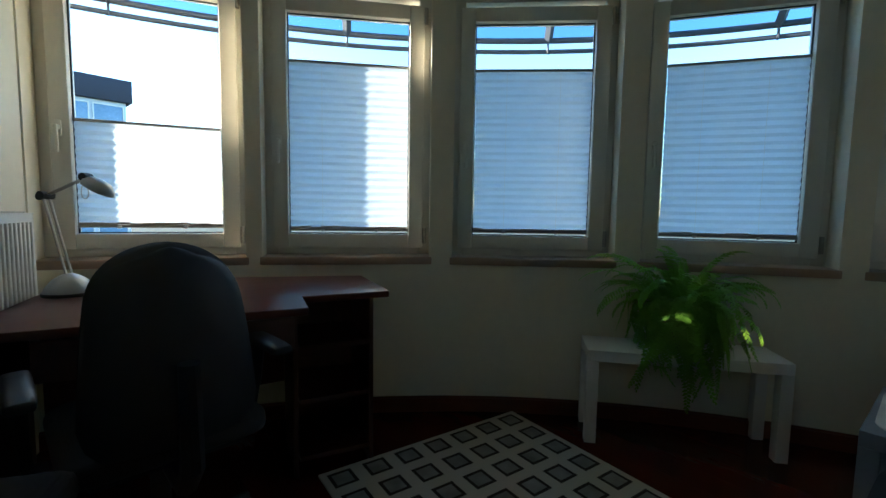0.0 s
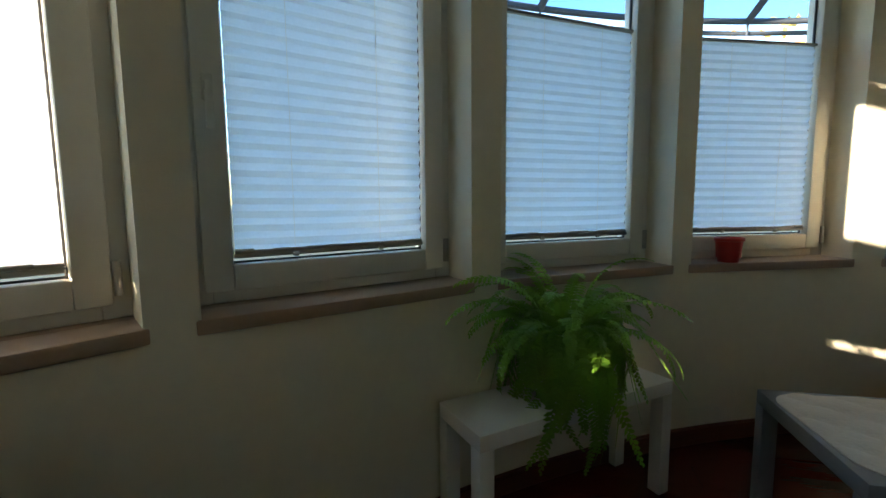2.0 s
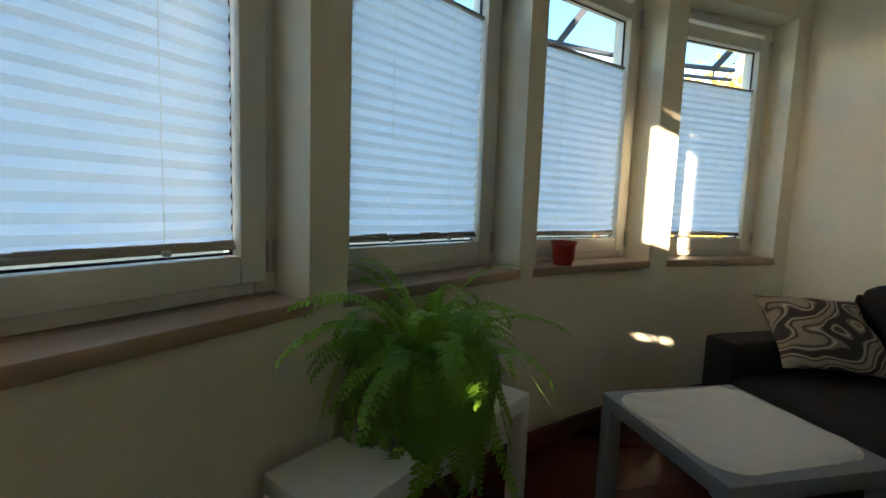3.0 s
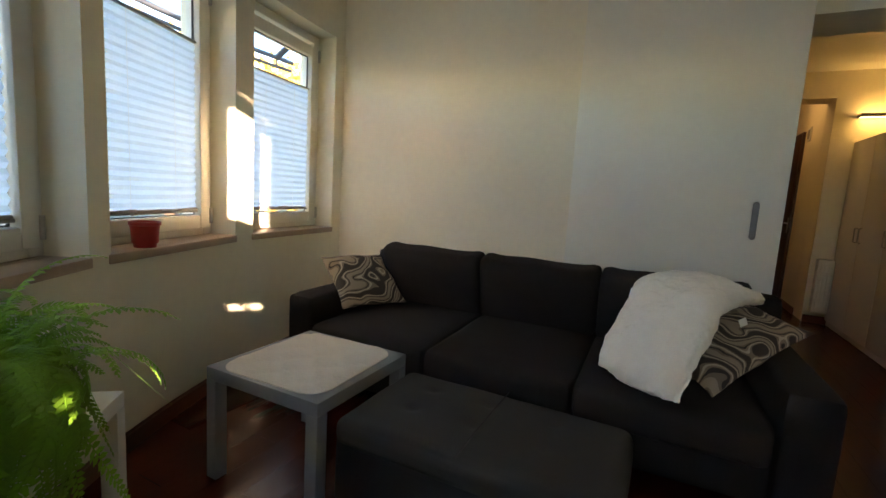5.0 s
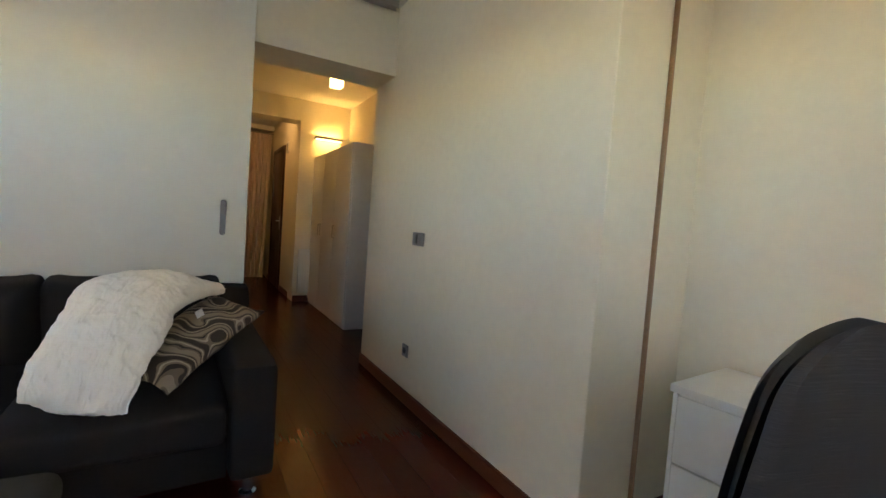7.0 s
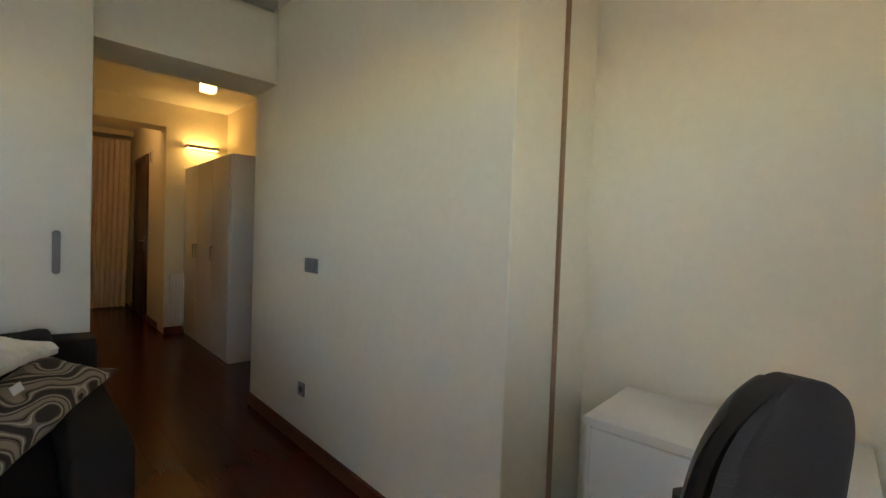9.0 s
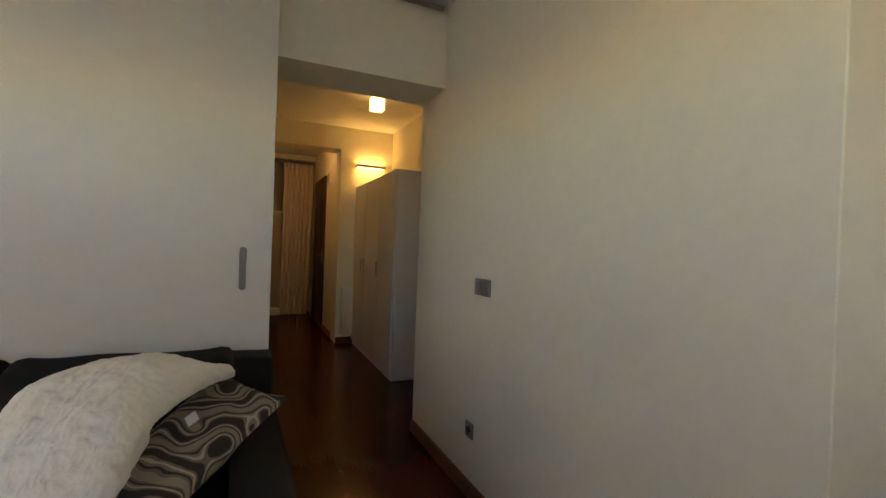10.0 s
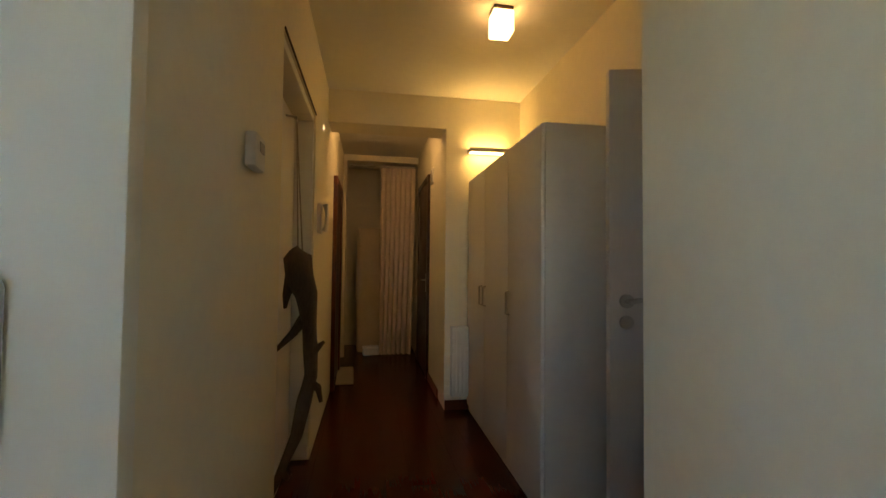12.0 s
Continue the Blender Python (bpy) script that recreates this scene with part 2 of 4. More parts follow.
def box(sx, sy, sz, c=(0, 0, 0), bevel=0.0, seg=2, bm=None, m=None):
    """A box of that size; c is the centre of its bottom face."""
    own = bmesh.new()
    bmesh.ops.create_cube(own, size=1.0)
    for v in own.verts:
        v.co = Vector((v.co.x * sx + c[0], v.co.y * sy + c[1], (v.co.z + 0.5) * sz + c[2]))
    if bevel:
        bmesh.ops.bevel(own, geom=own.edges[:], offset=min(bevel, 0.45 * min(sx, sy, sz)), segments=seg, affect="EDGES", profile=0.5)
    if m is not None:
        own.transform(m)
    if bm is None:
        return own
    tmp = bpy.data.meshes.new("tmp")
    own.to_mesh(tmp)
    own.free()
    bm.from_mesh(tmp)
    bpy.data.meshes.remove(tmp)
    return bm


def prism(points, z0, z1, bevel=0.0):
    """An upright prism over a ground plan."""
    bm = bmesh.new()
    lo = [bm.verts.new((x, y, z0)) for x, y in points]
    hi = [bm.verts.new((x, y, z1)) for x, y in points]
    n = len(points)
    bm.faces.new(lo[::-1])
    bm.faces.new(hi)
    for i in range(n):
        bm.faces.new((lo[i], lo[(i + 1) % n], hi[(i + 1) % n], hi[i]))
    bmesh.ops.recalc_face_normals(bm, faces=bm.faces[:])
    if bevel:
        bmesh.ops.bevel(bm, geom=bm.edges[:], offset=bevel, segments=2, affect="EDGES", profile=0.5)
    return bm


def tube(points, radii, sides=10, bm=None, cap=True):
    """A tube through points, with a radius at each."""
    bm = bm or bmesh.new()
    pts = [Vector(p) for p in points]
    if isinstance(radii, (int, float)):
        radii = [radii] * len(pts)
    rings = []
    up = Vector((0.13, 0.21, 0.97)).normalized()
    for i, p in enumerate(pts):
        d = (pts[min(i + 1, len(pts) - 1)] - pts[max(i - 1, 0)]).normalized()
        a = d.cross(up)
        if a.length < 0.05:
            a = d.cross(Vector((1, 0, 0)))
        a.normalize()
        b = d.cross(a)
        rings.append([bm.verts.new(p + radii[i] * (a * math.cos(2 * math.pi * k / sides) + b * math.sin(2 * math.pi * k / sides))) for k in range(sides)])
    for r, s in zip(rings, rings[1:]):
        for k in range(sides):
            bm.faces.new((r[k], r[(k + 1) % sides], s[(k + 1) % sides], s[k]))
    if cap:
        bm.faces.new(rings[0][::-1])
        bm.faces.new(rings[-1])
    bmesh.ops.recalc_face_normals(bm, faces=bm.faces[:])
    return bm


def lathe(profile, sides=28, close=False):
    bm = bmesh.new()
    rings = []
    for r, z in profile:
        rings.append([bm.verts.new((r * math.cos(2 * math.pi * k / sides), r * math.sin(2 * math.pi * k / sides), z)) for k in range(sides)])
    for a, b in zip(rings, rings[1:]):
        for k in range(sides):
            bm.faces.new((a[k], a[(k + 1) % sides], b[(k + 1) % sides], b[k]))
    if rings:
        bm.faces.new(rings[0][::-1])
        bm.faces.new(rings[-1])
    bmesh.ops.recalc_face_normals(bm, faces=bm.faces[:])
    return bm


def soft_box(sx, sy, sz, r, bulge=(0, 0, 0), c=(0, 0, 0), n=10, wobble=0.0):
    """An upholstered block with rounded edges and bulging sides; c is the centre of its bottom."""
    bm = bmesh.new()
    bmesh.ops.create_cube(bm, size=2.0)
    bmesh.ops.subdivide_edges(bm, edges=bm.edges[:], cuts=n, use_grid_fill=True)
    h = Vector((sx / 2, sy / 2, sz / 2))
    for v in bm.verts:
        u = v.co.copy()
        p = Vector((u.x * h.x, u.y * h.y, u.z * h.z))
        q = Vector([max(-h[i] + r, min(h[i] - r, p[i])) for i in range(3)])
        d = p - q
        if d.length > 1e-6:
            p = q + d.normalized() * r
        for i in range(3):
            a, b = (i + 1) % 3, (i + 2) % 3
            if abs(u[i]) > 0.99:
                p[i] += math.copysign(bulge[i] * (1 - u[a] ** 2) * (1 - u[b] ** 2), u[i])
        if wobble:
            p += Vector(noise.noise_vector(p * 5.0 + Vector((c[0] * 7, c[1] * 7, 1)))) * wobble
        v.co = p + Vector((c[0], c[1], c[2] + h.z))
    bmesh.ops.recalc_face_normals(bm, faces=bm.faces[:])
    return bm


def cushion(w, h, d, n=22, pinch=0.10, wobble=0.012, seed=0.0):
    """A stuffed throw cushion lying in its x-z plane, thick along y."""
    bm = bmesh.new()
    sides = []
    for s in (1, -1):
        grid = []
        for i in range(n + 1):
            row = []
            for j in range(n + 1):
                u, v = 2 * i / n - 1, 2 * j / n - 1
                f = max((1 - abs(u) ** 2.6) * (1 - abs(v) ** 2.6), 0) ** 0.55
                k = 1 - pinch * (1 - abs(u) ** 2) * abs(v) ** 3
                k2 = 1 - pinch * (1 - abs(v) ** 2) * abs(u) ** 3
                p = Vector((u * w / 2 * k2, s * d / 2 * f, v * h / 2 * k))
                if abs(u) < 0.99 and abs(v) < 0.99:
                    p += Vector(noise.noise_vector(Vector((u * 1.7 + seed, v * 1.7, s * 3 + seed)))) * wobble
                row.append(bm.verts.new(p))
            grid.append(row)
        sides.append(grid)
        for i in range(n):
            for j in range(n):
                bm.faces.new((grid[i][j], grid[i + 1][j], grid[i + 1][j + 1], grid[i][j + 1]))
    bmesh.ops.remove_doubles(bm, verts=bm.verts[:], dist=0.0012)
    bmesh.ops.recalc_face_normals(bm, faces=bm.faces[:])
    return bm


def structure(name, bm, mat, label, category, smooth=False):
    return tagged(link_mesh(name, bm, mat, None, smooth), label, category, kind="structure")

# ---- the room's shell ----
CX, CY = -0.972, -1.207             # centre of the curved window wall
RW, RG, ROUT = 4.32, 4.49, 4.665     # its inner face, its glass, its outer face
CEIL = 2.67
SILL, SOFFIT = 0.843, 2.27


def arc(a, r):
    return CX + r * math.cos(radians(a)), CY + r * math.sin(radians(a))


# centre and half-angle of each opening, centre of the glass, half the glass's width, top of the blind
WINDOWS = [
    (71.4, 5.6, 71.4, 0.310, 1.476),
    (59.2, 5.6, 59.2, 0.320, 1.855),
    (46.4, 5.6, 46.4, 0.320, 1.85),
    (33.55, 5.6, 33.55, 0.320, 1.855),
    (20.95, 5.6, 20.95, 0.320, 1.855),
    (7.65, 5.6, 7.65, 0.320, 1.865),
]
A_SOUTH, A_NORTH = 0.6, 77.6


def arc_block(bm, a0, a1, z0, z1, r0=RW, r1=ROUT, step=1.2):
    n = max(1, int((a1 - a0) / step))
    cols = []
    for i in range(n + 1):
        a = a0 + (a1 - a0) * i / n
        (x0, y0), (x1, y1) = arc(a, r0), arc(a, r1)
        cols.append([bm.verts.new(p) for p in ((x0, y0, z0), (x1, y1, z0), (x1, y1, z1), (x0, y0, z1))])
    for p, q in zip(cols, cols[1:]):
        for k in range(4):
            bm.faces.new((p[k], q[k], q[(k + 1) % 4], p[(k + 1) % 4]))
    bm.faces.new(cols[0][::-1])
    bm.faces.new(cols[-1])


bm = bmesh.new()
edges = [A_NORTH]
for ca, ha, *_ in WINDOWS:
    edges += [ca + ha, ca - ha]
edges.append(A_SOUTH)
for i in range(0, len(edges), 2):
    arc_block(bm, edges[i + 1], edges[i], 0, CEIL)
for ca, ha, *_ in WINDOWS:
    arc_block(bm, ca - ha, ca + ha, 0, SILL - 0.04)
    arc_block(bm, ca - ha, ca + ha, SOFFIT, CEIL)
bmesh.ops.recalc_face_normals(bm, faces=bm.faces[:])
structure("wall_windows", bm, M_WALL, "cream plastered curved wall with six window openings", "wall")

bm = bmesh.new()
arc_block(bm, A_SOUTH, A_NORTH, 0.0, 0.075, RW - 0.016, RW - 0.0005)
arc_block(bm, A_SOUTH, A_NORTH, 0.075, 0.083, RW - 0.009, RW - 0.0005)
bmesh.ops.recalc_face_normals(bm, faces=bm.faces[:])
structure("baseboard_windows", bm, M_BASE, "dark red wooden baseboard along the curved wall", "baseboard")

structure("wall_sofa", prism([(1.55, -1.262), (1.55, -1.585), (3.70, -1.585), (3.70, -1.137)], 0, CEIL), M_WALL, "cream plastered wall behind the dark sofa", "wall")
structure("wall_pocket", box(1.028, 0.41, CEIL, (1.036, -1.499, 0)), M_WALL, "cream wall behind the white sliding door", "wall")
structure("wall_lintel", box(1.04, 0.36, CEIL - 2.19, (0.02, -1.521, 2.19)), M_WALL, "cream lintel over the opening to the hallway", "wall")
structure("wall_west", box(0.28, 2.302, CEIL, (-0.64, -0.551, 0), 0.004), M_WALL, "cream plastered wall with switch and socket", "wall")
structure("wall_niche", box(0.6, 0.2, CEIL, (-1.085, 0.475, 0)), M_WALL, "cream wall of the niche beside the cabinet", "wall")
structure("wall_cabinet", box(0.15, 1.7, CEIL, (-1.135, 1.375, 0)), M_WALL, "cream plastered wall behind the white cabinet", "wall")
structure("wall_return", box(0.80, 0.14, CEIL, (-0.73, 2.295, 0)), M_WALL, "cream wall return beside the desk", "wall")
structure("wall_desk", prism([(0.005, 3.05), (-0.25, 2.10), (-0.40, 2.13), (-0.13, 3.30)], 0, CEIL), M_WALL, "cream wall that carries the radiator by the desk", "wall")
structure("trim_corner", box(0.010, 0.03, CEIL - 0.02, (-0.79, 0.598, 0.01), 0.003), M_STRIP, "narrow brown wooden strip in the wall corner", "trim")
for nm, sx, sy, x, y in (("baseboard_west", 0.014, 2.30, -0.493, -0.551), ("baseboard_niche", 0.26, 0.012, -0.925, 0.581), ("baseboard_column", 0.28, 0.012, -0.64, 0.606)):
    b = box(sx, sy, 0.075, (x, y, 0), 0.003)
    box(sx * 0.6 if sx < sy else sx, sy * 0.6 if sy < sx else sy, 0.008, (x - (0.002 if sx < sy else 0), y, 0.075), 0.002, bm=b)
    structure(nm, b, M_BASE, "reddish brown wooden baseboard", "baseboard")
structure("baseboard_sofa", prism([(1.57, -1.246), (1.57, -1.2615), (3.34, -1.1585), (3.34, -1.143)], 0, 0.075, 0.003), M_BASE, "reddish brown wooden baseboard behind the sofa", "baseboard")
structure("baseboard_cabinet", box(0.014, 1.66, 0.075, (-1.053, 1.37, 0), 0.003), M_BASE, "reddish brown wooden baseboard", "baseboard")

room = [(-1.5, -1.72), (-1.5, 3.3), (-0.3, 3.35)] + [arc(a, 4.45) for a in range(79, 0, -3)] + [(3.48, -1.72)]
structure("ceiling", prism(room, CEIL, CEIL + 0.2), M_CEIL, "plain white painted ceiling of the living room", "ceiling")
structure("ceiling_hall", prism([(-2.0, -7.9), (-2.0, -1.74), (1.2, -1.74), (1.2, -7.9)], CEIL, CEIL + 0.2), M_CEIL, "plain white painted ceiling of the hallway", "ceiling")

# hallway
HL = 0.522
structure("wall_hall_left", box(0.2, 0.822, CEIL, (HL + 0.1, -2.115, 0)), M_WALL, "cream hallway wall with thermostat", "wall")
structure("wall_hall_left_far", box(0.2, 3.26, CEIL, (HL + 0.1, -5.22, 0)), M_WALL, "cream hallway wall with intercom", "wall")
structure("wall_hall_door_head", box(0.2, 1.064, CEIL - 2.17, (HL + 0.1, -3.058, 2.17)), M_WALL, "cream wall over the white hallway door", "wall")
structure("wall_hall_stub", box(0.78, 0.2, CEIL, (-1.17, -1.6, 0)), M_WALL, "cream wall at the corner of the hallway", "wall")
structure("wall_hall_alcove", box(0.15, 0.9, CEIL, (-1.63, -2.1, 0)), M_WALL, "cream wall of the hallway alcove", "wall")
structure("wall_hall_right", box(0.6, 1.86, CEIL, (-1.43, -3.47, 0)), M_WALL, "cream hallway wall behind the wardrobe", "wall")
structure("wall_hall_jamb", box(0.685, 0.3, CEIL, (-0.8125, -4.55, 0)), M_WALL, "cream wall end with radiator and wall lamp", "wall")
structure("wall_hall_beam", box(0.99, 0.3, CEIL - 2.395, (0.026, -4.55, 2.395)), M_WALL, "cream beam across the hallway", "wall")
structure("wall_passage_right", box(0.25, 3.15, CEIL, (-0.595, -6.277, 0)), M_WALL, "cream passage wall with the brown door", "wall")
structure("wall_closet_head", box(1.0, 0.12, CEIL - 2.59, (0.03, -6.67, 2.59)), M_WALL, "cream wall over the curtained closet", "wall")
structure("wall_closet_side", box(0.04, 0.12, 2.59, (0.50, -6.67, 0)), M_WALL, "narrow cream post beside the closet", "wall")
structure("wall_closet_back", box(1.3, 0.1, CEIL, (0.02, -7.55, 0)), M_WALL, "cream back wall of the closet", "wall")
# out of view; added to shut daylight out of the closet's open side
structure("wall_closet_left", box(0.1, 0.76, CEIL, (0.578, -7.12, 0)), M_WALL, "unseen side wall added to keep daylight out of the closet", "wall")
# unseen panel, added so no daylight leaks in around the white door
structure("blocker_behind_door", box(0.06, 1.3, CEIL, (0.757, -3.058, 0)), M_WALL, "unseen panel added behind the white door to block daylight", "wall")
structure("baseboard_hall_right", box(0.5, 0.014, 0.08, (-0.725, -4.393, 0), 0.003), M_BASE, "reddish brown wooden baseboard", "baseboard")
structure("baseboard_passage", box(0.014, 0.65, 0.08, (-0.463, -5.05, 0), 0.003), M_BASE, "reddish brown wooden baseboard", "baseboard")
structure("baseboard_passage_end", box(0.014, 0.24, 0.08, (-0.463, -6.48, 0), 0.003), M_BASE, "reddish brown wooden baseboard", "baseboard")

# ---- windows ----
def frame_ring(xo, xi, z0o, z0i, z1i, z1o, y0, y1, bevel=0.006):
    b = bmesh.new()
    d, yc = y1 - y0, (y0 + y1) / 2
    box(xo - xi, d, z1o - z0o, (-(xo + xi) / 2, yc, z0o), bevel, bm=b)
    box(xo - xi, d, z1o - z0o, ((xo + xi) / 2, yc, z0o), bevel, bm=b)
    box(2 * xi + 0.002, d - 0.002, z0i - z0o, (0, yc, z0o), bevel, bm=b)
    box(2 * xi + 0.002, d - 0.002, z1o - z1i, (0, yc, z1i), bevel, bm=b)
    return b


GZ0, GZ1 = 0.955, 2.105


def window(k, ca, ha, ga, gh, blind_top):
    m = pose(*arc(ga, RG), 0, 0, 0, ga - 90)
    w = thing("window_%d" % k, m, "white plastic casement window with brown stone sill", "window", kind="structure")
    oh = RG * math.sin(radians(ha)) + 0.035
    off = RG * math.sin(radians(ga - ca))
    fr = frame_ring(oh, gh + 0.055, SILL, SILL + 0.055, SOFFIT - 0.055, SOFFIT, -0.03, 0.045)
    part("frame", fr, M_PVC, w)
    sash = part("sash", frame_ring(gh + 0.078, gh, GZ0 - 0.075, GZ0, GZ1, GZ1 + 0.078, -0.052, 0.03, 0.008), M_PVC, w)
    part("gasket", frame_ring(gh + 0.001, gh - 0.006, GZ0 - 0.001, GZ0 + 0.006, GZ1 - 0.006, GZ1 + 0.001, -0.016, -0.008, 0), M_GASKET, w)
    pane = part("pane", box(2 * gh + 0.01, 0.006, GZ1 - GZ0 + 0.01, (0, 0.0, GZ0 - 0.005)), M_GLASS, w, smooth=False)
    pane.visible_shadow = False
    # handle on one side, hinges on the other
    hb = box(0.028, 0.012, 0.07, (-gh - 0.042, -0.058, 1.40), 0.005)
    box(0.022, 0.018, 0.022, (-gh - 0.042, -0.072, 1.425), 0.004, bm=hb)
    box(0.02, 0.016, 0.125, (-gh - 0.042, -0.088, 1.322), 0.006, bm=hb)
    part("handle", hb, M_PVC, w)
    for z in (GZ0 - 0.05, GZ1 - 0.02):
        part("hinge", tube([(gh + 0.088, -0.05, z), (gh + 0.088, -0.05, z + 0.085)], 0.010, 10), M_STEEL, w)
    sx = RW * math.sin(radians(ha))
    s = box(2 * sx + 0.026, 0.136, 0.04, (-off, -0.128, SILL - 0.04), 0.006)
    box(2 * oh, 0.12, 0.0395, (0, -0.001, SILL - 0.04), 0, bm=s)
    part("window_sill", s, M_SILL, w)
    # pleated blind inside the glazing bead
    b = thing("pleated_blind", m, "white pleated cloth blind, half drawn" if blind_top < 1.7 else "white pleated cloth blind, drawn up to the top slit", "blind", "pleated blinds on the windows")
    fab = bmesh.new()
    z0, pitch, bw = 1.0 if k == 1 else 0.988, 0.039, gh - 0.007
    n = int(round((blind_top - z0) / (pitch / 2)))
    cols = 14
    rows = []
    rnd = random.Random(k)
    for i in range(n + 1):
        z = z0 + (blind_top - z0) * i / n
        y = -0.020 - (0.010 if i % 2 else 0.0)
        low = max(0.0, 1 - (z - z0) / 0.25)
        rows.append([fab.verts.new((-bw + 2 * bw * j / cols, y + rnd.uniform(-1, 1) * 0.0008, z - low * 0.006 * (1 - (2 * j / cols - 1) ** 2) + rnd.uniform(-1, 1) * 0.0006)) for j in range(cols + 1)])
    for p, q in zip(rows, rows[1:]):
        for j in range(cols):
            fab.faces.new((p[j], p[j + 1], q[j + 1], q[j]))
    bmesh.ops.recalc_face_normals(fab, faces=fab.faces[:])
    part("cloth", fab, M_BLIND, b, smooth=False)
    part("top_rail", box(2 * bw + 0.006, 0.022, 0.012, (0, -0.026, blind_top), 0.003), M_RAIL, b, "slim grey-brown rail")
    low = bmesh.new()
    box(2 * bw + 0.006, 0.024, 0.014, (0, -0.026, z0 - 0.018), 0.004, bm=low)
    for i in range(12):
        x = -bw + (i + 0.5) * 2 * bw / 12
        box(2 * bw / 12 + 0.002, 0.02, 0.012, (x, -0.026 + rnd.uniform(-0.003, 0.003), z0 - 0.006 + rnd.uniform(-0.003, 0.004)), 0.004, bm=low)
    part("bottom_rail", low, M_RAIL, b, "slim grey-brown rail with bunched cloth")
    for x in (-gh * 0.45, gh * 0.45):
        part("cord", tube([(x, -0.037, z0), (x, -0.037, blind_top)], 0.0008, 5), M_PLASTIC, b)
        part("cord_grip", box(0.02, 0.012, 0.014, (x, -0.043, z0 - 0.022), 0.004), M_PLASTIC, b)


for k, row in enumerate(WINDOWS, 1):
    window(k, *row)

# ---- outside: curved glass canopy, ground, a house and trees far off ----
canopy = thing("glass_canopy", pose(CX, CY, 2.335), "curved glass canopy on dark steel bars over the windows", "canopy", kind="structure")


def ring_bar(r, z, rad, a0, a1):
    return tube([((r) * math.cos(radians(a)), (r) * math.sin(radians(a)), z + can_z(a)) for a in [a0 + (a1 - a0) * i / 40 for i in range(41)]], rad, 8)


CAN_R = 5.54


def can_z(a):
    """Height of the canopy's outer edge, which rises along the bow."""
    return 0.043 + 0.00075 * a


part("outer_bar", ring_bar(CAN_R, 0.0, 0.022, -6, 88), M_STEEL_OUT, canopy)
part("gutter_bar", ring_bar(CAN_R + 0.02, -0.075, 0.017, -6, 88), M_STEEL_OUT, canopy)
for a in range(-4, 88, 8):
    ca, sa = math.cos(radians(a)), math.sin(radians(a))
    part("rib", tube([(CAN_R * ca, CAN_R * sa, can_z(a)), (ROUT * ca, ROUT * sa, can_z(a) + 0.46)], 0.032, 4), M_STEEL_OUT, canopy)
    part("bracket", tube([(CAN_R * ca, CAN_R * sa, can_z(a) + 0.03), (CAN_R * ca, CAN_R * sa, can_z(a) - 0.1)], 0.009, 6), M_STEEL_OUT, canopy)
gl = bmesh.new()
row = []
for i in range(33):
    a = radians(-6 + 94 * i / 32)
    z = can_z(-6 + 94 * i / 32)
    row.append((gl.verts.new(((CAN_R + 0.05) * math.cos(a), (CAN_R + 0.05) * math.sin(a), z + 0.025)), gl.verts.new((ROUT * math.cos(a), ROUT * math.sin(a), z + 0.495))))
for p, q in zip(row, row[1:]):
    gl.faces.new((p[0], q[0], q[1], p[1]))
part("glass", gl, M_CANOPY, canopy).visible_shadow = False

g = bmesh.new()
bmesh.ops.create_grid(g, x_segments=8, y_segments=8, size=1500)
for v in g.verts:
    v.co.z = -3.2
structure("ground", g, M_GROUND, "grassy ground far below the windows", "ground")

house = thing("apartment_house", pose(1.65, 34.0, -3.2, 0, 0, 8), "pale blue-grey apartment house with flat dark roof edge", "house")
part("wall", box(14.0, 9.0, 10.6, (-6.0, 4.5, 0), 0.02), M_FACADE, house)
part("roof", box(14.6, 9.6, 1.33, (-6.0, 4.5, 10.6), 0.05), M_ROOFDARK, house, "dark roof edge")
for i in range(8):
    for z in (2.0, 5.3, 8.45):
        w = part("window", box(1.45, 0.12, 1.9, (0.1 - 1.68 * i, -0.02, z), 0.02), M_WINBLUE, house)
        part("frame", frame_ring(0.76, 0.70, z - 0.04, z + 0.03, z + 1.87, z + 1.94, -0.12, -0.06, 0.004), M_PVC, w).location = (0.1 - 1.68 * i, 0, 0)


def far_tree(x, y, h, spread, seed):
    rnd = random.Random(seed)
    t = thing("autumn_tree", pose(x, y, -3.2), "tall tree with sunlit yellow autumn leaves", "tree", "autumn trees outside")
    b = tube([(0, 0, 0), (0.05, 0.03, h * 0.35), (-0.05, 0.08, h * 0.7)], [0.28, 0.2, 0.08], 8)
    tips = []
    for i in range(16):
        a, z = rnd.uniform(0, 6.28), rnd.uniform(0.3, 0.75) * h
        e = (spread * rnd.uniform(0.4, 0.9) * math.cos(a), spread * rnd.uniform(0.4, 0.9) * math.sin(a), z + rnd.uniform(0.05, 0.25) * h)
        tube([(0, 0, z), (e[0] * 0.5, e[1] * 0.5, z + 0.08 * h), e], [0.09, 0.05, 0.02], 6, bm=b)
        tips.append(e)
    part("trunk", b, M_BARK, t)
    c = bmesh.new()
    for e in tips:
        for _ in range(150):
            p = Vector(e) + Vector((rnd.gauss(0, 1), rnd.gauss(0, 1), rnd.gauss(0, 0.8))) * spread * 0.3
            s = rnd.uniform(0.16, 0.32)
            u = Vector((rnd.gauss(0, 1), rnd.gauss(0, 1), rnd.gauss(0, 1))).normalized()
            v = u.orthogonal().normalized()
            c.faces.new([c.verts.new(p + u * s), c.verts.new(p + v * s * 0.6), c.verts.new(p - u * s), c.verts.new(p - v * s * 0.6)])
    part("crown", c, M_AUTUMN, t, smooth=False)


